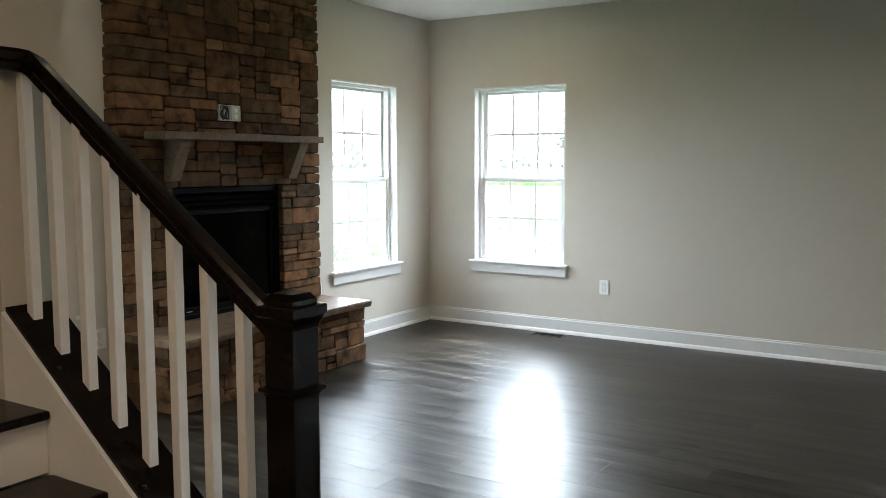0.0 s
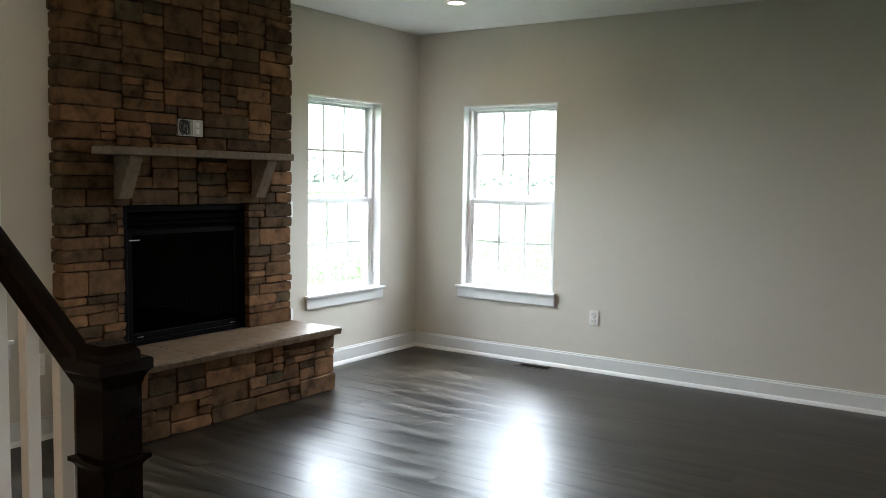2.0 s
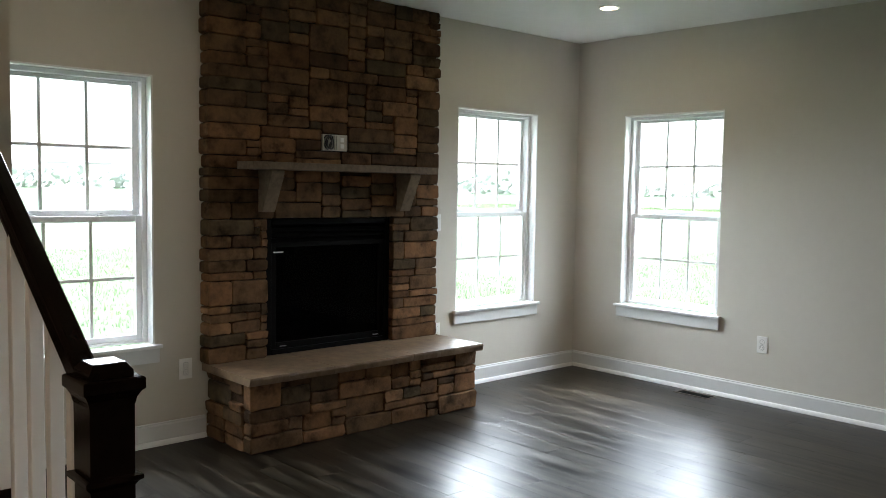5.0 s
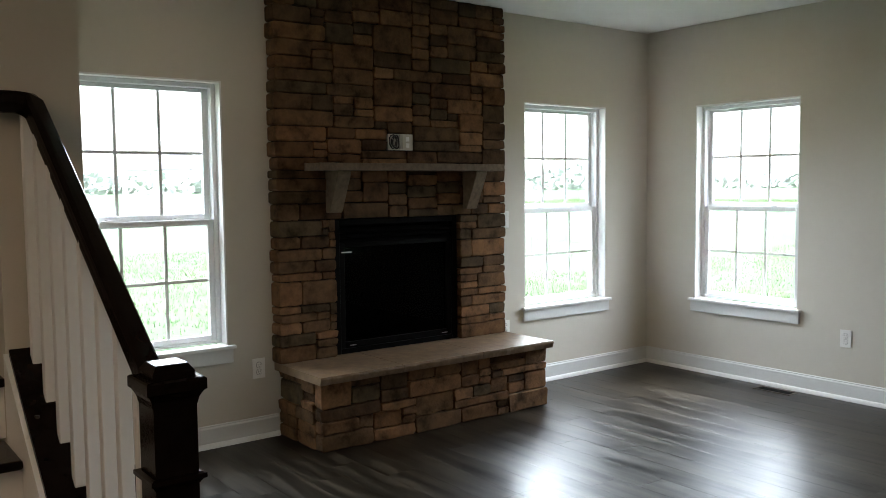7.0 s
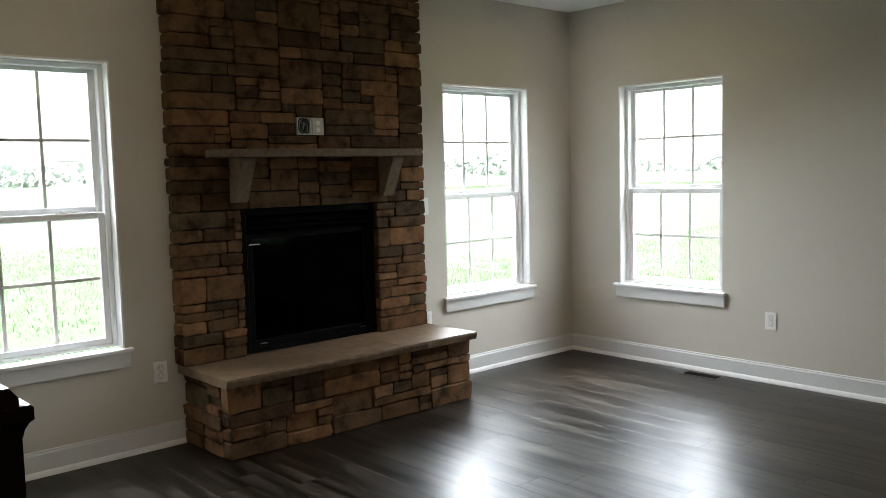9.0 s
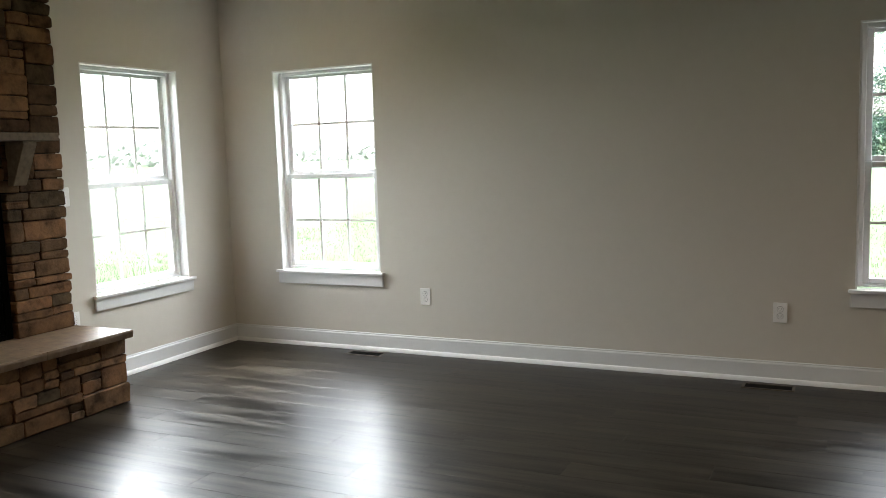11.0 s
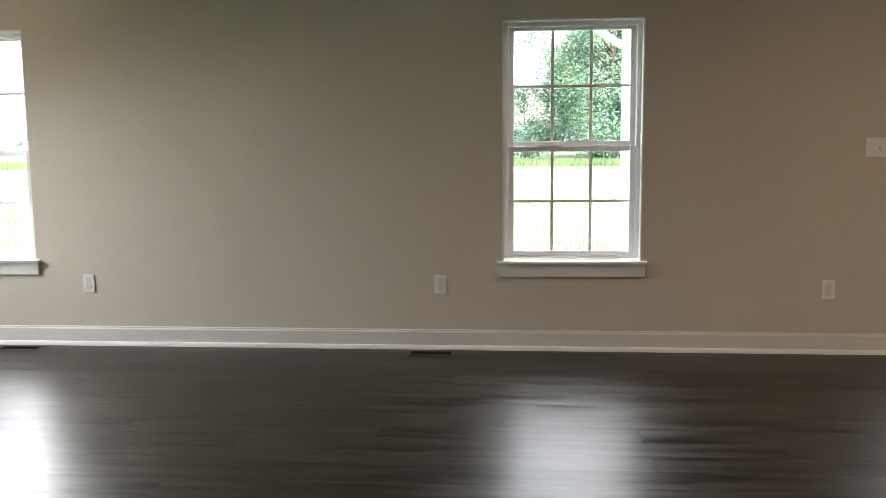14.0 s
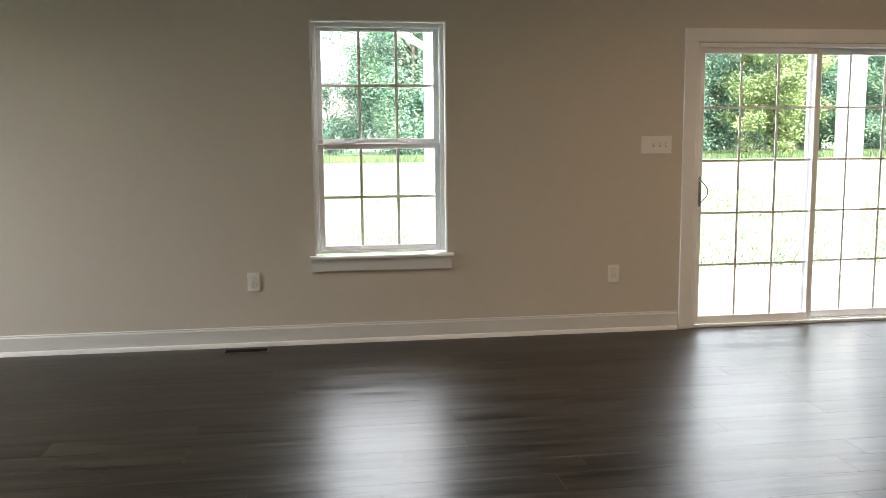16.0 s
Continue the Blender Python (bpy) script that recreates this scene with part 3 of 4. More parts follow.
for a, b, r in (((-4.40, 3.92, 0.53), (-4.42, 4.42, 0.54), 0.045), ((-4.30, 4.02, 0.52), (-4.36, 4.36, 0.60), 0.035), ((-4.33, 4.22, 0.61), (-4.44, 4.05, 0.60), 0.03)):
    pts = [Vector(a).lerp(Vector(b), k / 6) + Vector((0, 0, rs.uniform(-0.006, 0.006))) for k in range(7)]
    part("log", local(tube(bmesh.new(), pts, [r * rs.uniform(0.85, 1.1) for _ in pts], 10), fo), LOG, firebox, "", True)

# hearth
hearth = thing("hearth", pose(BACK, 4.205, 0), "raised brown stone hearth bench with flagstone slab top", "hearth")
ho = Vector((BACK, 4.205, 0))
part("mortar_core", local(boxed(BACK, HEARTH_X - 0.03, HEARTH_Y0 + 0.03, HEARTH_Y1 - 0.03, 0, 0.398), ho), MORTAR, hearth)
zs = grid_lines((0.001, 0.400, 16))
ys = grid_lines((HEARTH_Y0, HEARTH_Y1, 35))
taken, laid = [[False] * 35 for _ in range(16)], []
for c0, c1, r0, r1 in ((0, 7, 0, 4), (0, 5, 4, 7), (0, 8, 7, 10), (0, 4, 10, 16), (28, 35, 0, 5), (31, 35, 5, 10), (27, 35, 10, 12), (31, 35, 12, 16), (12, 20, 9, 13)):
    claim(taken, c0, c1, r0, r1, laid)
pack(35, 16, taken, 9, laid, 4)
for c0, c1, r0, r1 in laid:
    lay_stone(hearth, ho, HEARTH_X - 0.075, HEARTH_X + rs.uniform(-0.009, 0.007), ys[c0], ys[c1], zs[r0], zs[r1], 0, 0.007)
xs = grid_lines((BACK + 0.003, HEARTH_X - 0.078, 6))
for yy, turn in ((HEARTH_Y0, -90), (HEARTH_Y1, 90)):
    side, taken = [], [[False] * 6 for _ in range(16)]
    pack(6, 16, taken, 4, side, 5)
    for c0, c1, r0, r1 in side:
        d = 0.075 + rs.uniform(-0.01, 0.012)
        ob = new("stone", mesh_of("stone", stone_mesh(d, xs[c1] - xs[c0] - 0.005, zs[r1] - zs[r0] - 0.005, 0.006), STONE))
        ob.parent = hearth
        inward = 1 if turn < 0 else -1
        ob.matrix_basis = Matrix.Translation(-ho) @ pose((xs[c0] + xs[c1]) / 2, yy + inward * (0.0375 - (d - 0.075) / 2), (zs[r0] + zs[r1]) / 2, 0, 0, turn)
cuts = [3.305, 3.865, 4.480, 5.092]
for c0, c1 in zip(cuts, cuts[1:]):
    bm = bmesh.new()
    nseg = 16
    edge = [(-3.645 + rs.uniform(-0.004, 0.003), c0 + 0.0015 + (c1 - c0 - 0.003) * k / nseg) for k in range(nseg + 1)]
    low = [(x - rs.uniform(0.003, 0.009), y) for x, y in edge]
    top = [bm.verts.new((x, y, 0.446)) for x, y in edge]
    mid = [bm.verts.new((x + rs.uniform(0.001, 0.004), y, 0.446 - rs.uniform(0.010, 0.016))) for x, y in edge]
    bot = [bm.verts.new((x, y, 0.400)) for x, y in low]
    ya, yb = edge[0][1], edge[-1][1]
    bt = [bm.verts.new((BACK + 0.002, y, 0.446)) for y in (ya, yb)]
    bb = [bm.verts.new((BACK + 0.002, y, 0.400)) for y in (ya, yb)]
    for k in range(nseg):
        bm.faces.new((top[k], mid[k], mid[k + 1], top[k + 1]))
        bm.faces.new((mid[k], bot[k], bot[k + 1], mid[k + 1]))
    bm.faces.new((bt[0], *top, bt[1]))
    bm.faces.new((bb[1], *bot[::-1], bb[0]))
    bm.faces.new((bt[0], bb[0], bot[0], mid[0], top[0]))
    bm.faces.new((bt[1], top[-1], mid[-1], bot[-1], bb[1]))
    bm.faces.new((bt[0], bt[1], bb[1], bb[0]))
    bmesh.ops.recalc_face_normals(bm, faces=bm.faces)
    part("slab", local(bm, ho), SLAB, hearth, "tan flagstone slab with rough edge")

# mantel
mantel = thing("mantel_shelf", pose(FACE, 4.19, 1.59), "grey-tan cast stone mantel shelf on two corbels", "mantel")
mo = Vector((FACE, 4.19, 1.59))
sh = boxed(FACE - 0.006, -3.915, 3.482, 4.900, 1.596, 1.641, 0.004)
part("shelf", local(sh, mo), MANTEL, mantel)
for yc in (3.668, 4.732):
    cb = prism(bmesh.new(), [(FACE - 0.006, 1.5955), (-3.955, 1.5955), (-3.955, 1.572), (-4.060, 1.352), (-4.066, 1.342), (FACE - 0.006, 1.342)], "y", yc - 0.045, yc + 0.045)
    bmesh.ops.bevel(cb, geom=list(cb.edges), offset=0.003, segments=1, affect="EDGES")
    part("corbel", local(cb, mo), MANTEL, mantel)

# recessed box for cables above the mantel
tv = thing("media_outlet_box", pose(FACE, 4.181, 1.727), "ivory recessed outlet box with coiled cables set in stone", "outlet box")
to = Vector((FACE, 4.181, 1.727))
bx = bmesh.new()
yl, yr, zb, zt, xb = TV0 + 0.004, TV1 - 0.004, TVZ0 + 0.004, TVZ1 - 0.004, FACE - 0.020
box(bx, xb - 0.004, xb, yl, yr, zb, zt)
box(bx, xb, FACE - 0.004, yl, yl + 0.006, zb, zt)
box(bx, xb, FACE - 0.004, 4.180, 4.186, zb + 0.006, zt - 0.006)
box(bx, xb, FACE - 0.004, yr - 0.006, yr, zb, zt)
box(bx, xb, FACE - 0.004, yl + 0.006, yr - 0.006, zb, zb + 0.006)
box(bx, xb, FACE - 0.004, yl + 0.006, yr - 0.006, zt - 0.006, zt)
part("box_body", local(bx, to), IVORY, tv)
part("cover_plate", local(boxed(FACE - 0.016, FACE - 0.006, 4.196, yr - 0.004, zb + 0.001, zt - 0.001, 0.002, 1), to), IVORY, tv)
for r, dy, tip in ((0.044, -0.006, 0.4), (0.037, 0.008, 1.3), (0.042, 0.020, 2.2)):
    coil = [(FACE - 0.006 + 0.006 * math.sin(k * 0.7 + tip), 4.128 + dy + r * 0.58 * math.cos(k * math.pi / 9 + tip), 1.784 + r * math.sin(k * math.pi / 9 + tip)) for k in range(18)]
    part("cable", local(tube(bmesh.new(), coil, 0.0048, 8), to), SLOT, tv, "black coiled cable", True)
for zc in (1.762, 1.802):
    part("socket", local(boxed(FACE - 0.006, FACE - 0.003, 4.222, 4.250, zc - 0.014, zc + 0.014, 0.002, 1), to), PLASTIC, tv)

# ---- staircase with its balustrade ----
NEWEL = (-1.277, 1.640)
RUN, RISE, NOSE = 0.250, 0.187, -1.330


def rail_y(x):
    return 1.594 + 0.0515 * (x + 2.271)


def cap_z(x):
    return 0.887 + 0.785 * (-2.134 - x)


stairs = thing("staircase", pose(-1.9, 1.05, 0), "stairs with dark stained treads and white risers", "staircase")
so = Vector((-1.9, 1.05, 0))
for k in range(4):
    z = RISE * (k + 1)
    x = NOSE - RUN * k
    tr = boxed(x - RUN - 0.006, x, 0.50, 1.508, z - 0.027, z, 0.010, 3)
    part("tread", local(tr, so), STAIN, stairs, "dark stained wooden tread")
    part("riser", local(boxed(x - 0.040, x - 0.025, 0.50, 1.508, z - RISE, z - 0.027), so), TRIM, stairs)
part("riser", local(boxed(NOSE - 4 * RUN - 0.040, NOSE - 4 * RUN - 0.025, 0.50, 1.514, 4 * RISE, 5 * RISE - 0.027), so), TRIM, stairs)
part("landing", local(boxed(XW, NOSE - 4 * RUN, 0.50, 1.514, 5 * RISE - 0.027, 5 * RISE, 0.006, 2), so), STAIN, stairs)
sk = prism(bmesh.new(), [(-1.318, 0), (-1.318, cap_z(-1.318) - 0.012), (-2.309, cap_z(-2.309) - 0.012), (-2.309, 0)], "y", 1.509, 1.523)
part("skirt_board", local(sk, so), TRIM, stairs)
kw = prism(bmesh.new(), [(-1.325, 0), (-1.325, cap_z(-1.325) - 0.022), (-2.309, cap_z(-2.309) - 0.022), (-2.309, 0)], "y", 1.525, 1.660)
single("knee_wall", kw, TRIM, "low white painted wall under the stair balustrade", "wall", "structure")
single("wall_stairs", boxed(XW, -2.31, 0.38, 0.498, 0, CEILING), WALL, "greige painted wall beside the stairs", "wall", "structure")

rail = thing("stair_railing", pose(-1.8, 1.63, 0), "dark stained handrail on white square balusters", "railing")
ro = Vector((-1.8, 1.63, 0))
capm = prism(bmesh.new(), [(-1.325, cap_z(-1.325) - 0.021), (-1.325, cap_z(-1.325)), (-2.309, cap_z(-2.309)), (-2.309, cap_z(-2.309) - 0.021)], "y", 1.524, 1.690)
cap = part("base_cap", local(capm, ro), STAIN, rail, "dark stained wooden cap board")
for x in (-2.10, -1.74):
    part("screw_plug", local(drum(bmesh.new(), (x, 1.552), 0.007, cap_z(x) - 0.012, cap_z(x) + 0.004, 12), ro), BRONZE, cap)


def sweep(path, section):
    """A moulded rail along a path; the section is given across (sideways, up)."""
    bm = bmesh.new()
    path = [Vector(p) for p in path]
    rings = []
    for i, p in enumerate(path):
        a = (p - path[i - 1]).normalized() if i else None
        b = (path[i + 1] - p).normalized() if i + 1 < len(path) else None
        d = ((a or b) + (b or a)).normalized()
        flat = Vector((d.x, d.y, 0)).normalized()
        side = flat.cross(Vector((0, 0, 1)))
        up = side.cross(d).normalized()
        k = 1.0 / max(0.5, d.dot(b or a))
        rings.append([bm.verts.new(p + side * s + up * u * (k if abs(d.z) > 0.05 else 1)) for s, u in section])
    n = len(section)
    for a, b in zip(rings, rings[1:]):
        for k in range(n):
            bm.faces.new((a[k], a[(k + 1) % n], b[(k + 1) % n], b[k]))
    bm.faces.new(rings[0][::-1])
    bm.faces.new(rings[-1])
    bmesh.ops.recalc_face_normals(bm, faces=bm.faces)
    return bm


def rail_z(x):
    return 1.071 + 0.757 * (-1.410 - x)


sec = [(-0.020, -0.034), (0.020, -0.034), (0.020, -0.014), (0.026, -0.006), (0.026, 0.016), (0.017, 0.028), (-0.017, 0.028), (-0.026, 0.016), (-0.026, -0.006), (-0.020, -0.014)]
lift = 0.043
hr = sweep([(-1.305, 1.640, rail_z(-1.305) + lift), (-2.230, 1.610, rail_z(-2.230) + lift), (-2.258, 1.598, rail_z(-2.245) + lift + 0.005), (-2.266, 1.565, rail_z(-2.25) + lift + 0.007), (-2.266, 1.500, rail_z(-2.25) + lift + 0.007)], sec)
part("handrail", local(hr, ro), STAIN, rail, "dark stained wooden handrail")
b = 0.016
for k in range(8):
    x = -1.437 - 0.1191 * k
    bm = bmesh.new()
    vs = [[bm.verts.new((x + sx * b, rail_y(x) + sy * b, zf(x + sx * b))) for sx, sy in ((-1, -1), (1, -1), (1, 1), (-1, 1))] for zf in (cap_z, lambda q: rail_z(q) + 0.012)]
    bm.faces.new(vs[0][::-1])
    bm.faces.new(vs[1])
    for i in range(4):
        j = (i + 1) % 4
        bm.faces.new((vs[0][i], vs[0][j], vs[1][j], vs[1][i]))
    bmesh.ops.bevel(bm, geom=[e for e in bm.edges if abs((e.verts[0].co - e.verts[1].co).normalized().z) > 0.9], offset=0.002, segments=1, affect="EDGES")
    part("baluster", local(bm, ro), TRIM, rail)
newel = thing("newel_post", pose(NEWEL[0], NEWEL[1], 0), "dark stained square newel post with faceted cap", "newel post")


def turned_square(levels):
    """A square post built of (half width, height) steps."""
    bm = bmesh.new()
    rings = [[bm.verts.new((sx * r, sy * r, z)) for sx, sy in ((-1, -1), (1, -1), (1, 1), (-1, 1))] for r, z in levels]
    bm.faces.new(rings[0][::-1])
    bm.faces.new(rings[-1])
    for a, c in zip(rings, rings[1:]):
        for i in range(4):
            j = (i + 1) % 4
            bm.faces.new((a[i], a[j], c[j], c[i]))
    return bm


s = 0.0458
part("shaft", turned_square([(s, 0), (s, 1.062)]), STAIN, newel)
part("collar", turned_square([(s + 0.001, 0.880), (s + 0.006, 0.888), (s + 0.013, 0.893), (s + 0.013, 0.902), (s + 0.003, 0.905)]), STAIN, newel)
part("post_cap", turned_square([(s + 0.001, 1.050), (s + 0.004, 1.064), (s + 0.011, 1.077), (s + 0.017, 1.082), (s + 0.017, 1.104), (s + 0.013, 1.107), (0.045, 1.108), (0.0445, 1.120), (0.033, 1.136)]), STAIN, newel)


# ---- small wall and floor fittings ----
def plate(name, m, gang, label, kind):
    """A wall plate; x along the wall, -y into the room, origin at its middle."""
    t = thing(name, m, label, kind, "", name + "s")
    wide = 0.079 + 0.0458 * (gang - 1) if gang > 1 else 0.080
    part("plate", boxed(-wide / 2, wide / 2, -0.006, 0, -0.0605, 0.0605, 0.003), PLASTIC, t)
    if name == "wall_outlet":
        for zc in (-0.021, 0.021):
            bm = drum(bmesh.new(), (0, 0), 0.0165, 0, 0.003, 20)
            bmesh.ops.rotate(bm, verts=bm.verts, matrix=Matrix.Rotation(radians(90), 3, "X"))
            bmesh.ops.translate(bm, verts=bm.verts, vec=(0, -0.006, zc))
            so_ = part("socket", bm, PLASTIC, t)
            ring = drum(bmesh.new(), (0, 0), 0.0185, 0, 0.0012, 20)
            bmesh.ops.rotate(ring, verts=ring.verts, matrix=Matrix.Rotation(radians(90), 3, "X"))
            bmesh.ops.translate(ring, verts=ring.verts, vec=(0, -0.006, zc))
            part("rim", ring, GASKET, so_)
            for xx, hh in ((-0.007, 0.005), (0.006, 0.004)):
                part("slot", boxed(xx - 0.0012, xx + 0.0012, -0.0095, -0.0088, zc - hh + 0.003, zc + hh + 0.003), SLOT, so_)
            part("slot", boxed(-0.002, 0.002, -0.0095, -0.0088, zc - 0.011, zc - 0.007), SLOT, so_)
    else:
        for g in range(gang):
            xc = (g - (gang - 1) / 2) * 0.0460
            if gang > 1 and g == 0:
                part("blank_insert", boxed(xc - 0.0165, xc + 0.0165, -0.008, -0.0055, -0.033, 0.033, 0.001, 1), PLASTIC, t)
                continue
            part("toggle", prism(bmesh.new(), [(-0.006, -0.012), (-0.0075, -0.012), (-0.018, 0.010), (-0.015, 0.014), (-0.006, 0.012)], "x", xc - 0.005, xc + 0.005), PLASTIC, t)
            part("slot", boxed(xc - 0.0065, xc + 0.0065, -0.0068, -0.0058, -0.014, 0.014), GASKET, t)
    return t


outlet = plate("wall_outlet", pose(-2.485, YN, 0.425), 1, "white duplex wall outlet on greige wall", "outlet")
copy_thing(outlet, pose(-0.098, YN, 0.430))
copy_thing(outlet, pose(2.348, YN, 0.410))
copy_thing(outlet, pose(XW, 3.204, 0.424, 0, 0, 90))
copy_thing(outlet, pose(XW, 5.160, 0.450, 0, 0, 90))
plate("light_switch", pose(2.640, YN, 1.295), 4, "white four-gang switch plate beside the patio door", "light switch")
plate("light_switch", pose(XW, 5.155, 1.250, 0, 0, 90), 1, "white single toggle switch plate beside the fireplace", "light switch")


def floor_vent(m):
    t = thing("floor_vent", m, "dark brown metal floor register with slotted grille", "floor vent", "", "floor_vents")
    fr = bmesh.new()
    L, B, e = 0.148, 0.060, 0.016
    box(fr, -L, L, -B, -B + e, 0, 0.005, 0.002, 1)
    box(fr, -L, L, B - e, B, 0, 0.005, 0.002, 1)
    box(fr, -L, -L + e, -B + e, B - e, 0, 0.005, 0.002, 1)
    box(fr, L - e, L, -B + e, B - e, 0, 0.005, 0.002, 1)
    part("frame", fr, VENT_RIM, t)
    part("backing", boxed(-L + e, L - e, -B + e, B - e, 0.0003, 0.001), BLACK, t)
    n = 20
    for k in range(1, n):
        x = -L + e + (2 * L - 2 * e) * k / n
        part("slat", boxed(x - 0.0025, x + 0.0025, -B + e, B - e, 0.0012, 0.0034), BLACK, t)
    return t


vent = floor_vent(pose(-0.150, 6.606, 0.0005))
copy_thing(vent, pose(-2.930, 6.612, 0.0005))


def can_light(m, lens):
    t = thing("recessed_ceiling_light", m, "small round recessed ceiling light, lit, from a set mostly added unseen", "ceiling light", "", "ceiling_lights")
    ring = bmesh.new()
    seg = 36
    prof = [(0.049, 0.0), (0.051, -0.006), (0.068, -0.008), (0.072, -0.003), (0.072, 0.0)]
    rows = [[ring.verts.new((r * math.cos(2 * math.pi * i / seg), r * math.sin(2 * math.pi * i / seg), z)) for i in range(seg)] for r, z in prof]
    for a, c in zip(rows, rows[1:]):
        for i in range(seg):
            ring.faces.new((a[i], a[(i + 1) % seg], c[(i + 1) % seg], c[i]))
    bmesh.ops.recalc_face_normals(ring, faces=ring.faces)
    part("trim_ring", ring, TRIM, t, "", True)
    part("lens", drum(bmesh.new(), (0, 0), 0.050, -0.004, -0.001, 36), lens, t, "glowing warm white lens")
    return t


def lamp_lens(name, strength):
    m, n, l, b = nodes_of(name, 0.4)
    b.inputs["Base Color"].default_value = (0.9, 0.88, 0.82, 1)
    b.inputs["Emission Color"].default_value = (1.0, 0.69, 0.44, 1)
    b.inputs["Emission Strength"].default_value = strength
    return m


soft = can_light(pose(-3.160, 5.745, CEILING), lamp_lens("dimmed_lens", 14.0))
# unseen second light, added to brighten the wall beside the fireplace
copy_thing(soft, pose(-3.160, 2.700, CEILING))
# unseen lights, added as warm fill for the stairs and the east end
fill_can = can_light(pose(-1.1, 0.0, CEILING), lamp_lens("fill_lens", 66.0))
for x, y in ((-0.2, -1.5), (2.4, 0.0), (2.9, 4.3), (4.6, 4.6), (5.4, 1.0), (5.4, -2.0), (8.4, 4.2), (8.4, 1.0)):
    copy_thing(fill_can, pose(x, y, CEILING))

# ---- outdoors ----
GZ = -0.35


def lie(x, y):
    """Height of the ground: level round the house, rising a little towards the woods in the north."""
    f = min(1.0, max(0.0, (y - 14) / 26))
    return GZ + 0.75 * f * f * (3 - 2 * f)


gr = bmesh.new()
rings = []
for r in (0.0, 8, 14, 18, 22, 27, 32, 40, 60, 120, 400, 2500):
    if r == 0:
        rings.append([gr.verts.new((0, 8, GZ))])
        continue
    rings.append([gr.verts.new((r * math.cos(2 * math.pi * i / 48), 8 + r * math.sin(2 * math.pi * i / 48), GZ)) for i in range(48)])
for i in range(48):
    gr.faces.new((rings[0][0], rings[1][i], rings[1][(i + 1) % 48]))
for a, c in zip(rings[1:], rings[2:]):
    for i in range(48):
        gr.faces.new((a[i], c[i], c[(i + 1) % 48], a[(i + 1) % 48]))
for v in gr.verts:
    v.co.z = lie(v.co.x, v.co.y)
single("ground", gr, GRASS, "pale green mown and rough grass ground", "ground", "structure")
single("patio", boxed(2.6, 8.6, YN + THICK + 0.002, 10.1, GZ - 0.1, -0.12), CONCRETE, "grey concrete patio slab", "patio", "structure")
single("foundation", boxed(XW - THICK, XE + THICK, YS - THICK, YN + THICK, GZ - 0.2, -0.021), CONCRETE, "concrete foundation under the floor", "foundation", "structure")


def porch_post(x, y, brace):
    t = thing("porch_post", pose(x, y, GZ), "square white wrapped porch post outside the window", "post", "", "porch_posts")
    part("shaft", boxed(-0.1, 0.1, -0.1, 0.1, 0, 3.6, 0.006, 1), VINYL, t)
    part("plinth", boxed(-0.12, 0.12, -0.12, 0.12, 0, 0.2, 0.006, 1), VINYL, t)
    if brace:
        part("brace", prism(bmesh.new(), [(-0.1, 2.54), (-0.95, 3.06), (-0.95, 3.12), (-0.1, 2.60)], "y", -0.06, 0.06), VINYL, t)
    return t


porch_post(1.475, 9.45, True)
porch_post(5.840, 9.45, False)

rt = random.Random(5)


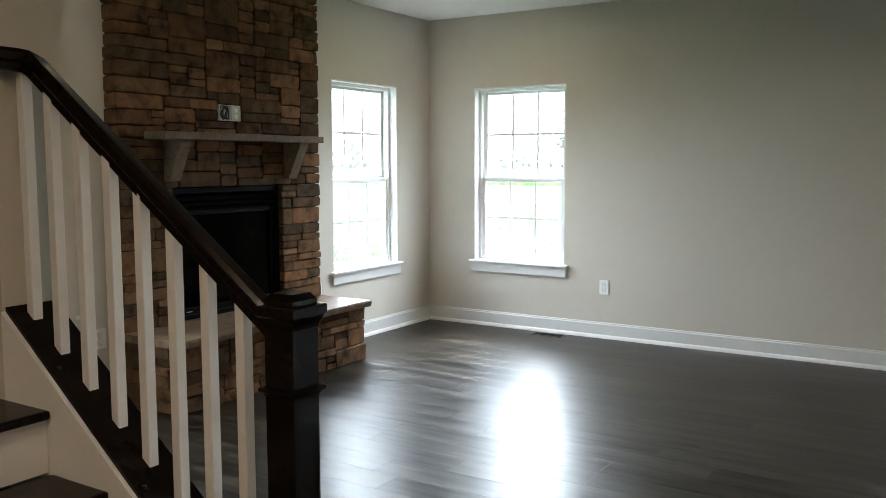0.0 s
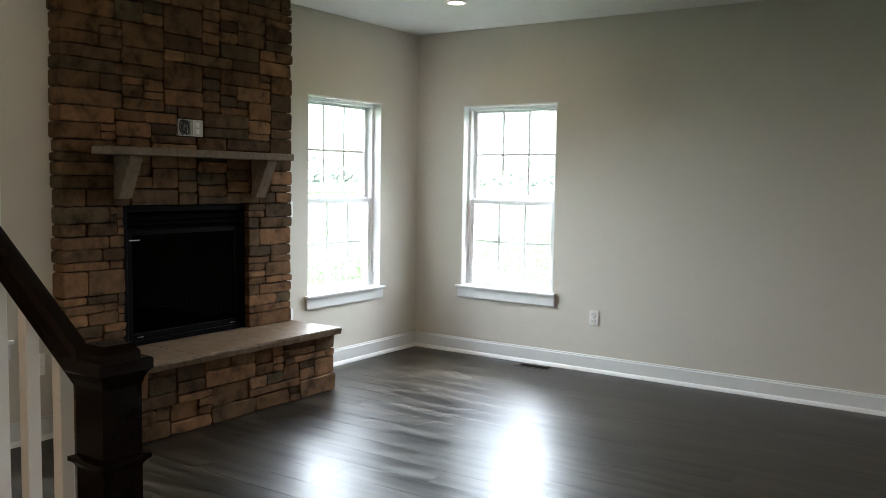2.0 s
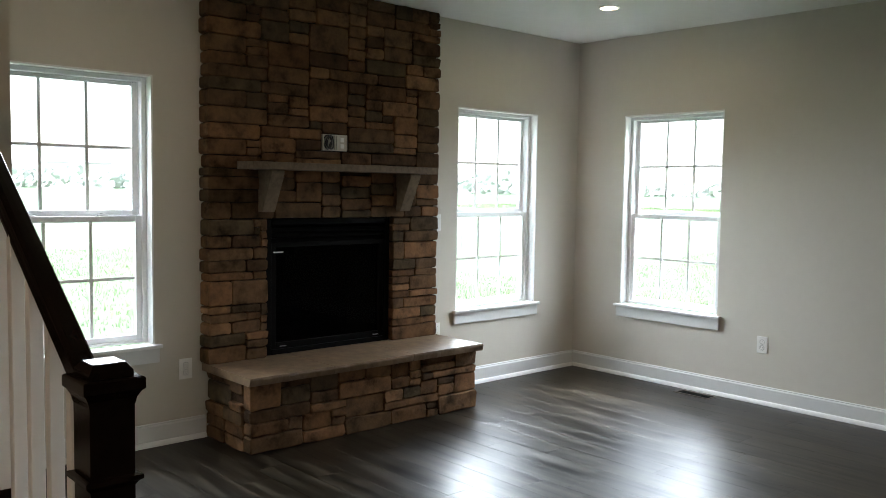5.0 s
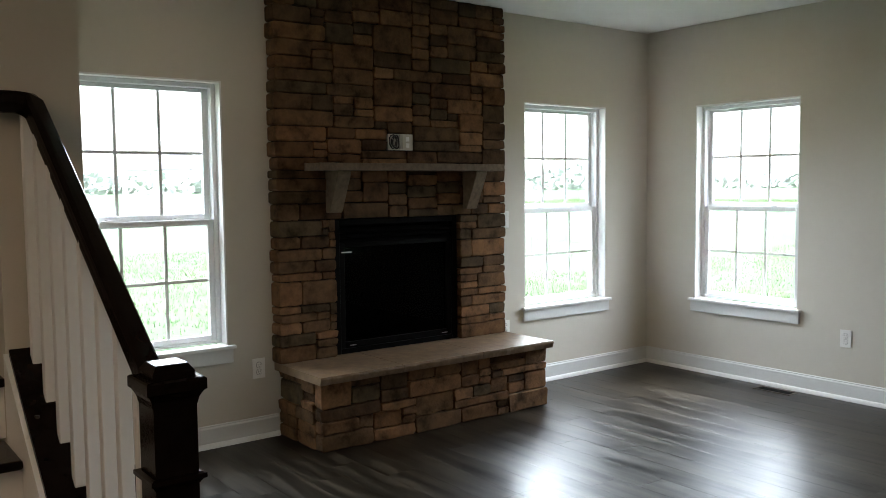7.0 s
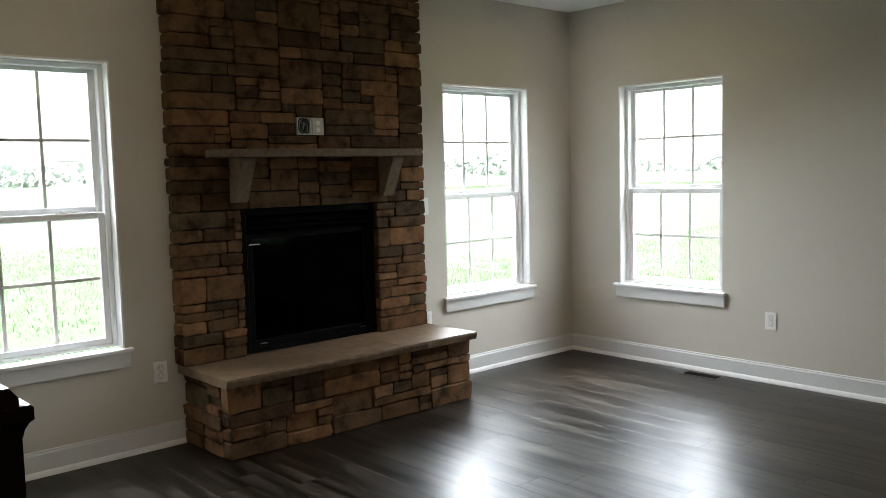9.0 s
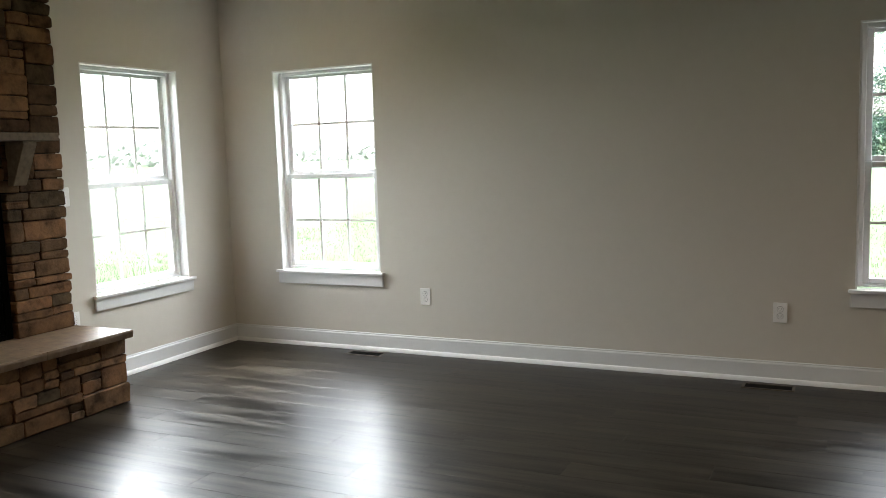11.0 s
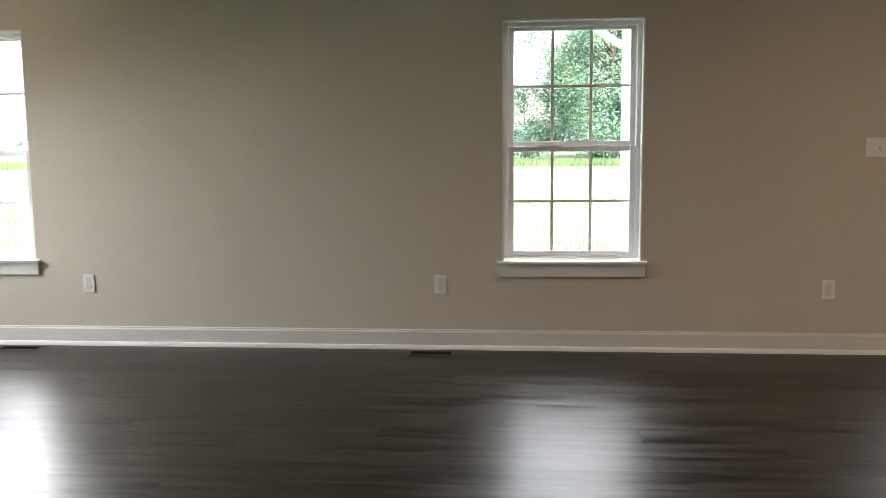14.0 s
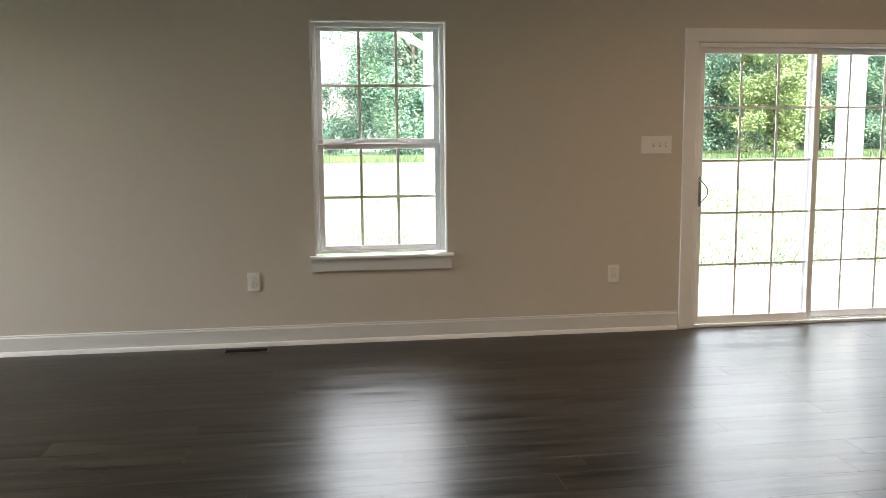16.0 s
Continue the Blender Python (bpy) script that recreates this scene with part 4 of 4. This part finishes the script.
def tree_parts(height, spread, count, size):
    """Trunk with limbs, and a crown of single leaf clumps gathered on the limbs."""
    tr = bmesh.new()
    top = Vector((rt.uniform(-0.4, 0.4), rt.uniform(-0.4, 0.4), height * 0.86))
    trunk = [Vector((0, 0, 0)).lerp(top, k / 6) + Vector((rt.uniform(-0.12, 0.12), rt.uniform(-0.12, 0.12), 0)) for k in range(7)]
    tube(tr, trunk, [height * 0.013 * (1 - 0.13 * k) for k in range(7)], 8)
    knots = []
    for k in range(44):
        f = rt.uniform(0.04, 0.98)
        a = rt.uniform(0, 2 * math.pi)
        base = trunk[0].lerp(top, f)
        reach = spread * (0.45 + 0.75 * math.sin(math.pi * min(1, f * 0.86 + 0.1))) * rt.uniform(0.5, 1.0)
        end = base + Vector((math.cos(a) * reach, math.sin(a) * reach, reach * rt.uniform(0.1, 0.7)))
        mid = base.lerp(end, 0.5) + Vector((0, 0, reach * 0.12))
        tube(tr, [base, mid, end], [height * 0.005, height * 0.003, height * 0.0015], 5)
        for q, n in ((0.6, 1), (1.0, 2)):
            for _ in range(n):
                knots.append((base.lerp(end, q) + Vector((rt.gauss(0, 0.3), rt.gauss(0, 0.3), rt.gauss(0, 0.3))), spread * rt.uniform(0.16, 0.36)))
    for k in range(14):
        knots.append((trunk[0].lerp(top, rt.uniform(0.1, 1.0)) + Vector((rt.gauss(0, 0.5), rt.gauss(0, 0.5), 0)), spread * 0.3))
    for k in range(12):
        knots.append((Vector((rt.gauss(0, spread * 0.6), rt.gauss(0, spread * 0.6), rt.uniform(0.3, 2.0))), spread * 0.26))
    vs, fs = [], []
    leaf = size
    for k in range(count):
        c, r = rt.choice(knots)
        inner = k < count * 0.2
        size, near = (leaf * 1.35, 0.42) if inner else (leaf, 0.62)
        p = c + Vector((rt.gauss(0, r * near), rt.gauss(0, r * near), rt.gauss(0, r * near * 0.8)))
        u = Vector((rt.gauss(0, 1), rt.gauss(0, 1), rt.gauss(0, 0.6))).normalized()
        w = u.orthogonal().normalized()
        w = (Matrix.Rotation(rt.uniform(0, 6.28), 3, u) @ w) * size * rt.uniform(0.3, 0.6)
        u = u * size * rt.uniform(0.5, 1.0)
        i = len(vs)
        vs += [p - u, p + w * 0.8, p + u, p - w]
        fs.append((i, i + 1, i + 2, i + 3))
    me = bpy.data.meshes.new("crown")
    me.from_pydata(vs, [], fs)
    return tr, me


def tree(name, x, y, height, spread, count, size, leaves, label):
    t = thing(name, pose(x, y, lie(x, y), 0, 0, rt.uniform(0, 360)), label, "tree", "", "trees")
    tr, me = tree_parts(height, spread, count, size)
    part("trunk", tr, BARK, t)
    me.materials.append(leaves)
    crown = new("crown", me)
    crown.parent = t
    return t


tall = tree("tree", 5.2, 47, 15, 3.4, 88000, 0.085, LEAVES, "tall leafy dark green tree at the edge of the lawn")
light = tree("tree", 22.0, 40, 12, 1.8, 56000, 0.085, LEAVES_B, "bright yellow-green leafy tree at the edge of the lawn")
wide = tree("tree", 10.4, 53, 13, 3.4, 52000, 0.095, LEAVES, "loose leafy green tree at the edge of the lawn")
tree("tree", 0.9, 50, 4.6, 2.1, 12000, 0.085, LEAVES, "low loose blue-green tree at the edge of the lawn")
for k in range(15):
    src = (tall, wide, tall)[k % 3]
    x = 12 + 2.7 * k + rt.uniform(-1, 1)
    y = 50 + rt.uniform(-2, 7)
    sc = rt.uniform(0.85, 1.2)
    copy_thing(src, pose(x, y, lie(x, y), 0, 0, rt.uniform(0, 360))).scale = (sc, sc, sc)
for k in range(9):
    x, y, sc = 5.6 + 3.1 * k, 59 + rt.uniform(0, 4), rt.uniform(0.85, 1.1)
    copy_thing((tall, wide)[k % 2], pose(x, y, lie(x, y), 0, 0, rt.uniform(0, 360))).scale = (sc, sc, sc)
pale = tree("tree", -23.7, 55, 5, 1.5, 5000, 0.14, LEAVES_HAZED, "small tree far across the lawn, leaves paled for haze")
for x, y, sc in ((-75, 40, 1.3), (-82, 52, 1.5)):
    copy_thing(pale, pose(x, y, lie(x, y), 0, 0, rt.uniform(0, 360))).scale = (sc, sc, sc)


def far_woods():
    vs, fs = [], []
    for _ in range(26000):
        a = radians(rt.uniform(75, 215))
        r = rt.uniform(190, 230)
        hgt = max(1.5, 3.8 + 3.6 * noise.noise((a * 5, 0, 0)) + 2.2 * noise.noise((a * 23, 4, 0)))
        p = Vector((r * math.cos(a), r * math.sin(a), lie(0, r * math.sin(a)) + hgt * rt.random() ** 0.7))
        u = Vector((rt.gauss(0, 1), rt.gauss(0, 1), rt.gauss(0, 1))).normalized() * rt.uniform(0.4, 1.0)
        w = u.orthogonal().normalized() * rt.uniform(0.35, 0.85)
        i = len(vs)
        vs += [p - u, p + w, p + u, p - w]
        fs.append((i, i + 1, i + 2, i + 3))
    me = bpy.data.meshes.new("far_woods")
    me.from_pydata(vs, [], fs)
    me.materials.append(LEAVES_HAZED)
    return tagged(new("far_woods", me), "distant belt of woodland on the horizon, paled for haze", "woods", "", "stuff")


far_woods()


def tufts(name, x0, x1, y0, y1, count, tall_, label):
    vs, fs = [], []
    for _ in range(count):
        x, y = rt.uniform(x0, x1), rt.uniform(y0, y1)
        for _ in range(3):
            a = rt.uniform(0, 6.28)
            hgt = tall_ * rt.uniform(0.5, 1.2)
            d = Vector((math.cos(a), math.sin(a), 0)) * tall_ * 0.12
            lean = Vector((rt.gauss(0, 0.25), rt.gauss(0, 0.25), 1)) * hgt
            p = Vector((x + rt.gauss(0, 0.1), y + rt.gauss(0, 0.1), lie(x, y) - 0.01))
            i = len(vs)
            vs += [p - d, p + d, p + lean]
            fs.append((i, i + 1, i + 2))
    me = bpy.data.meshes.new(name)
    me.from_pydata(vs, [], fs)
    me.materials.append(BLADE)
    return tagged(new(name, me), label, "grass", "", "stuff")


tufts("tall_grass", -40, 60, 37, 46, 34000, 0.20, "tall yellow-green grass before the trees")
tufts("lawn_grass", -12, 14, 7.6, 24, 14000, 0.075, "short pale green lawn grass outside the windows")
tufts("lawn_grass_west", -24, -5.2, -4, 14, 9000, 0.075, "short pale green lawn grass beside the house")

far_house = thing("far_house", pose(-190, 66, lie(-190, 66), 0, 0, -20), "distant pale house with grey gable roof", "house")
part("wall", boxed(-5, 5, -7, 7, 0, 5.4), SIDING, far_house)
part("roof", prism(bmesh.new(), [(-5.6, 5.3), (0, 8.6), (5.6, 5.3), (5.6, 5.5), (0, 8.9), (-5.6, 5.5)], "y", -7.5, 7.5), SHINGLE, far_house)
for zz in (1.0, 3.4):
    for yy in (-5, -1.6, 1.6, 5):
        wf = part("window", boxed(4.98, 5.06, yy - 0.55, yy + 0.55, zz, zz + 1.5), VINYL, far_house)
        # siding colour paints the pale sky reflection on the panes
        part("pane", boxed(5.03, 5.07, yy - 0.45, yy + 0.45, zz + 0.1, zz + 1.4), SIDING, wf)

# ---- floor planks, last ----
floor = single("floor", boxed(XW, XE, YS, YN + 0.14, -0.020, -0.0042), SLOT, "dark grey-brown wood-look plank floor with satin sheen", "floor", "structure")
PW, PL = 0.178, 1.22
rf = random.Random(3)
shared = {}


def plank_mesh(length):
    if length not in shared:
        bm = bmesh.new()
        e = 0.0005
        lo = [bm.verts.new((x, y, -0.0016)) for x, y in ((e, e), (length - e, e), (length - e, PW - e), (e, PW - e))]
        hi = [bm.verts.new((x, y, 0)) for x, y in ((e, e), (length - e, e), (length - e, PW - e), (e, PW - e))]
        bm.faces.new(hi)
        for i in range(4):
            j = (i + 1) % 4
            bm.faces.new((lo[i], lo[j], hi[j], hi[i]))
        shared[length] = mesh_of("plank", bm, PLANK)
    return shared[length]


far_v, far_f = [], []
rows_n = int((YN - YS) / PW) + 1
for r in range(rows_n):
    y = YN - PW * (r + 1) + 0.06
    x = XW
    first = round(rf.choice((0.3, 0.45, 0.6, 0.75, 0.9, 1.05, PL)), 2)
    while x < XE - 0.01:
        length = round(min(first if x == XW else PL, XE - x), 2)
        if y > 1.65 and x < 5.2:
            ob = new("plank", plank_mesh(length))
            ob.parent = floor
            ob.location = (x, y, 0)
        else:
            i = len(far_v)
            far_v += [(x + 0.001, y + 0.001, 0), (x + length - 0.001, y + 0.001, 0), (x + length - 0.001, y + PW - 0.001, 0), (x + 0.001, y + PW - 0.001, 0)]
            far_f.append((i, i + 1, i + 2, i + 3))
        x += length
me = bpy.data.meshes.new("planks")
me.from_pydata(far_v, [], far_f)
me.materials.append(PLANKS)
rest = tagged(new("planks", me), kind="stuff")
rest.parent = floor
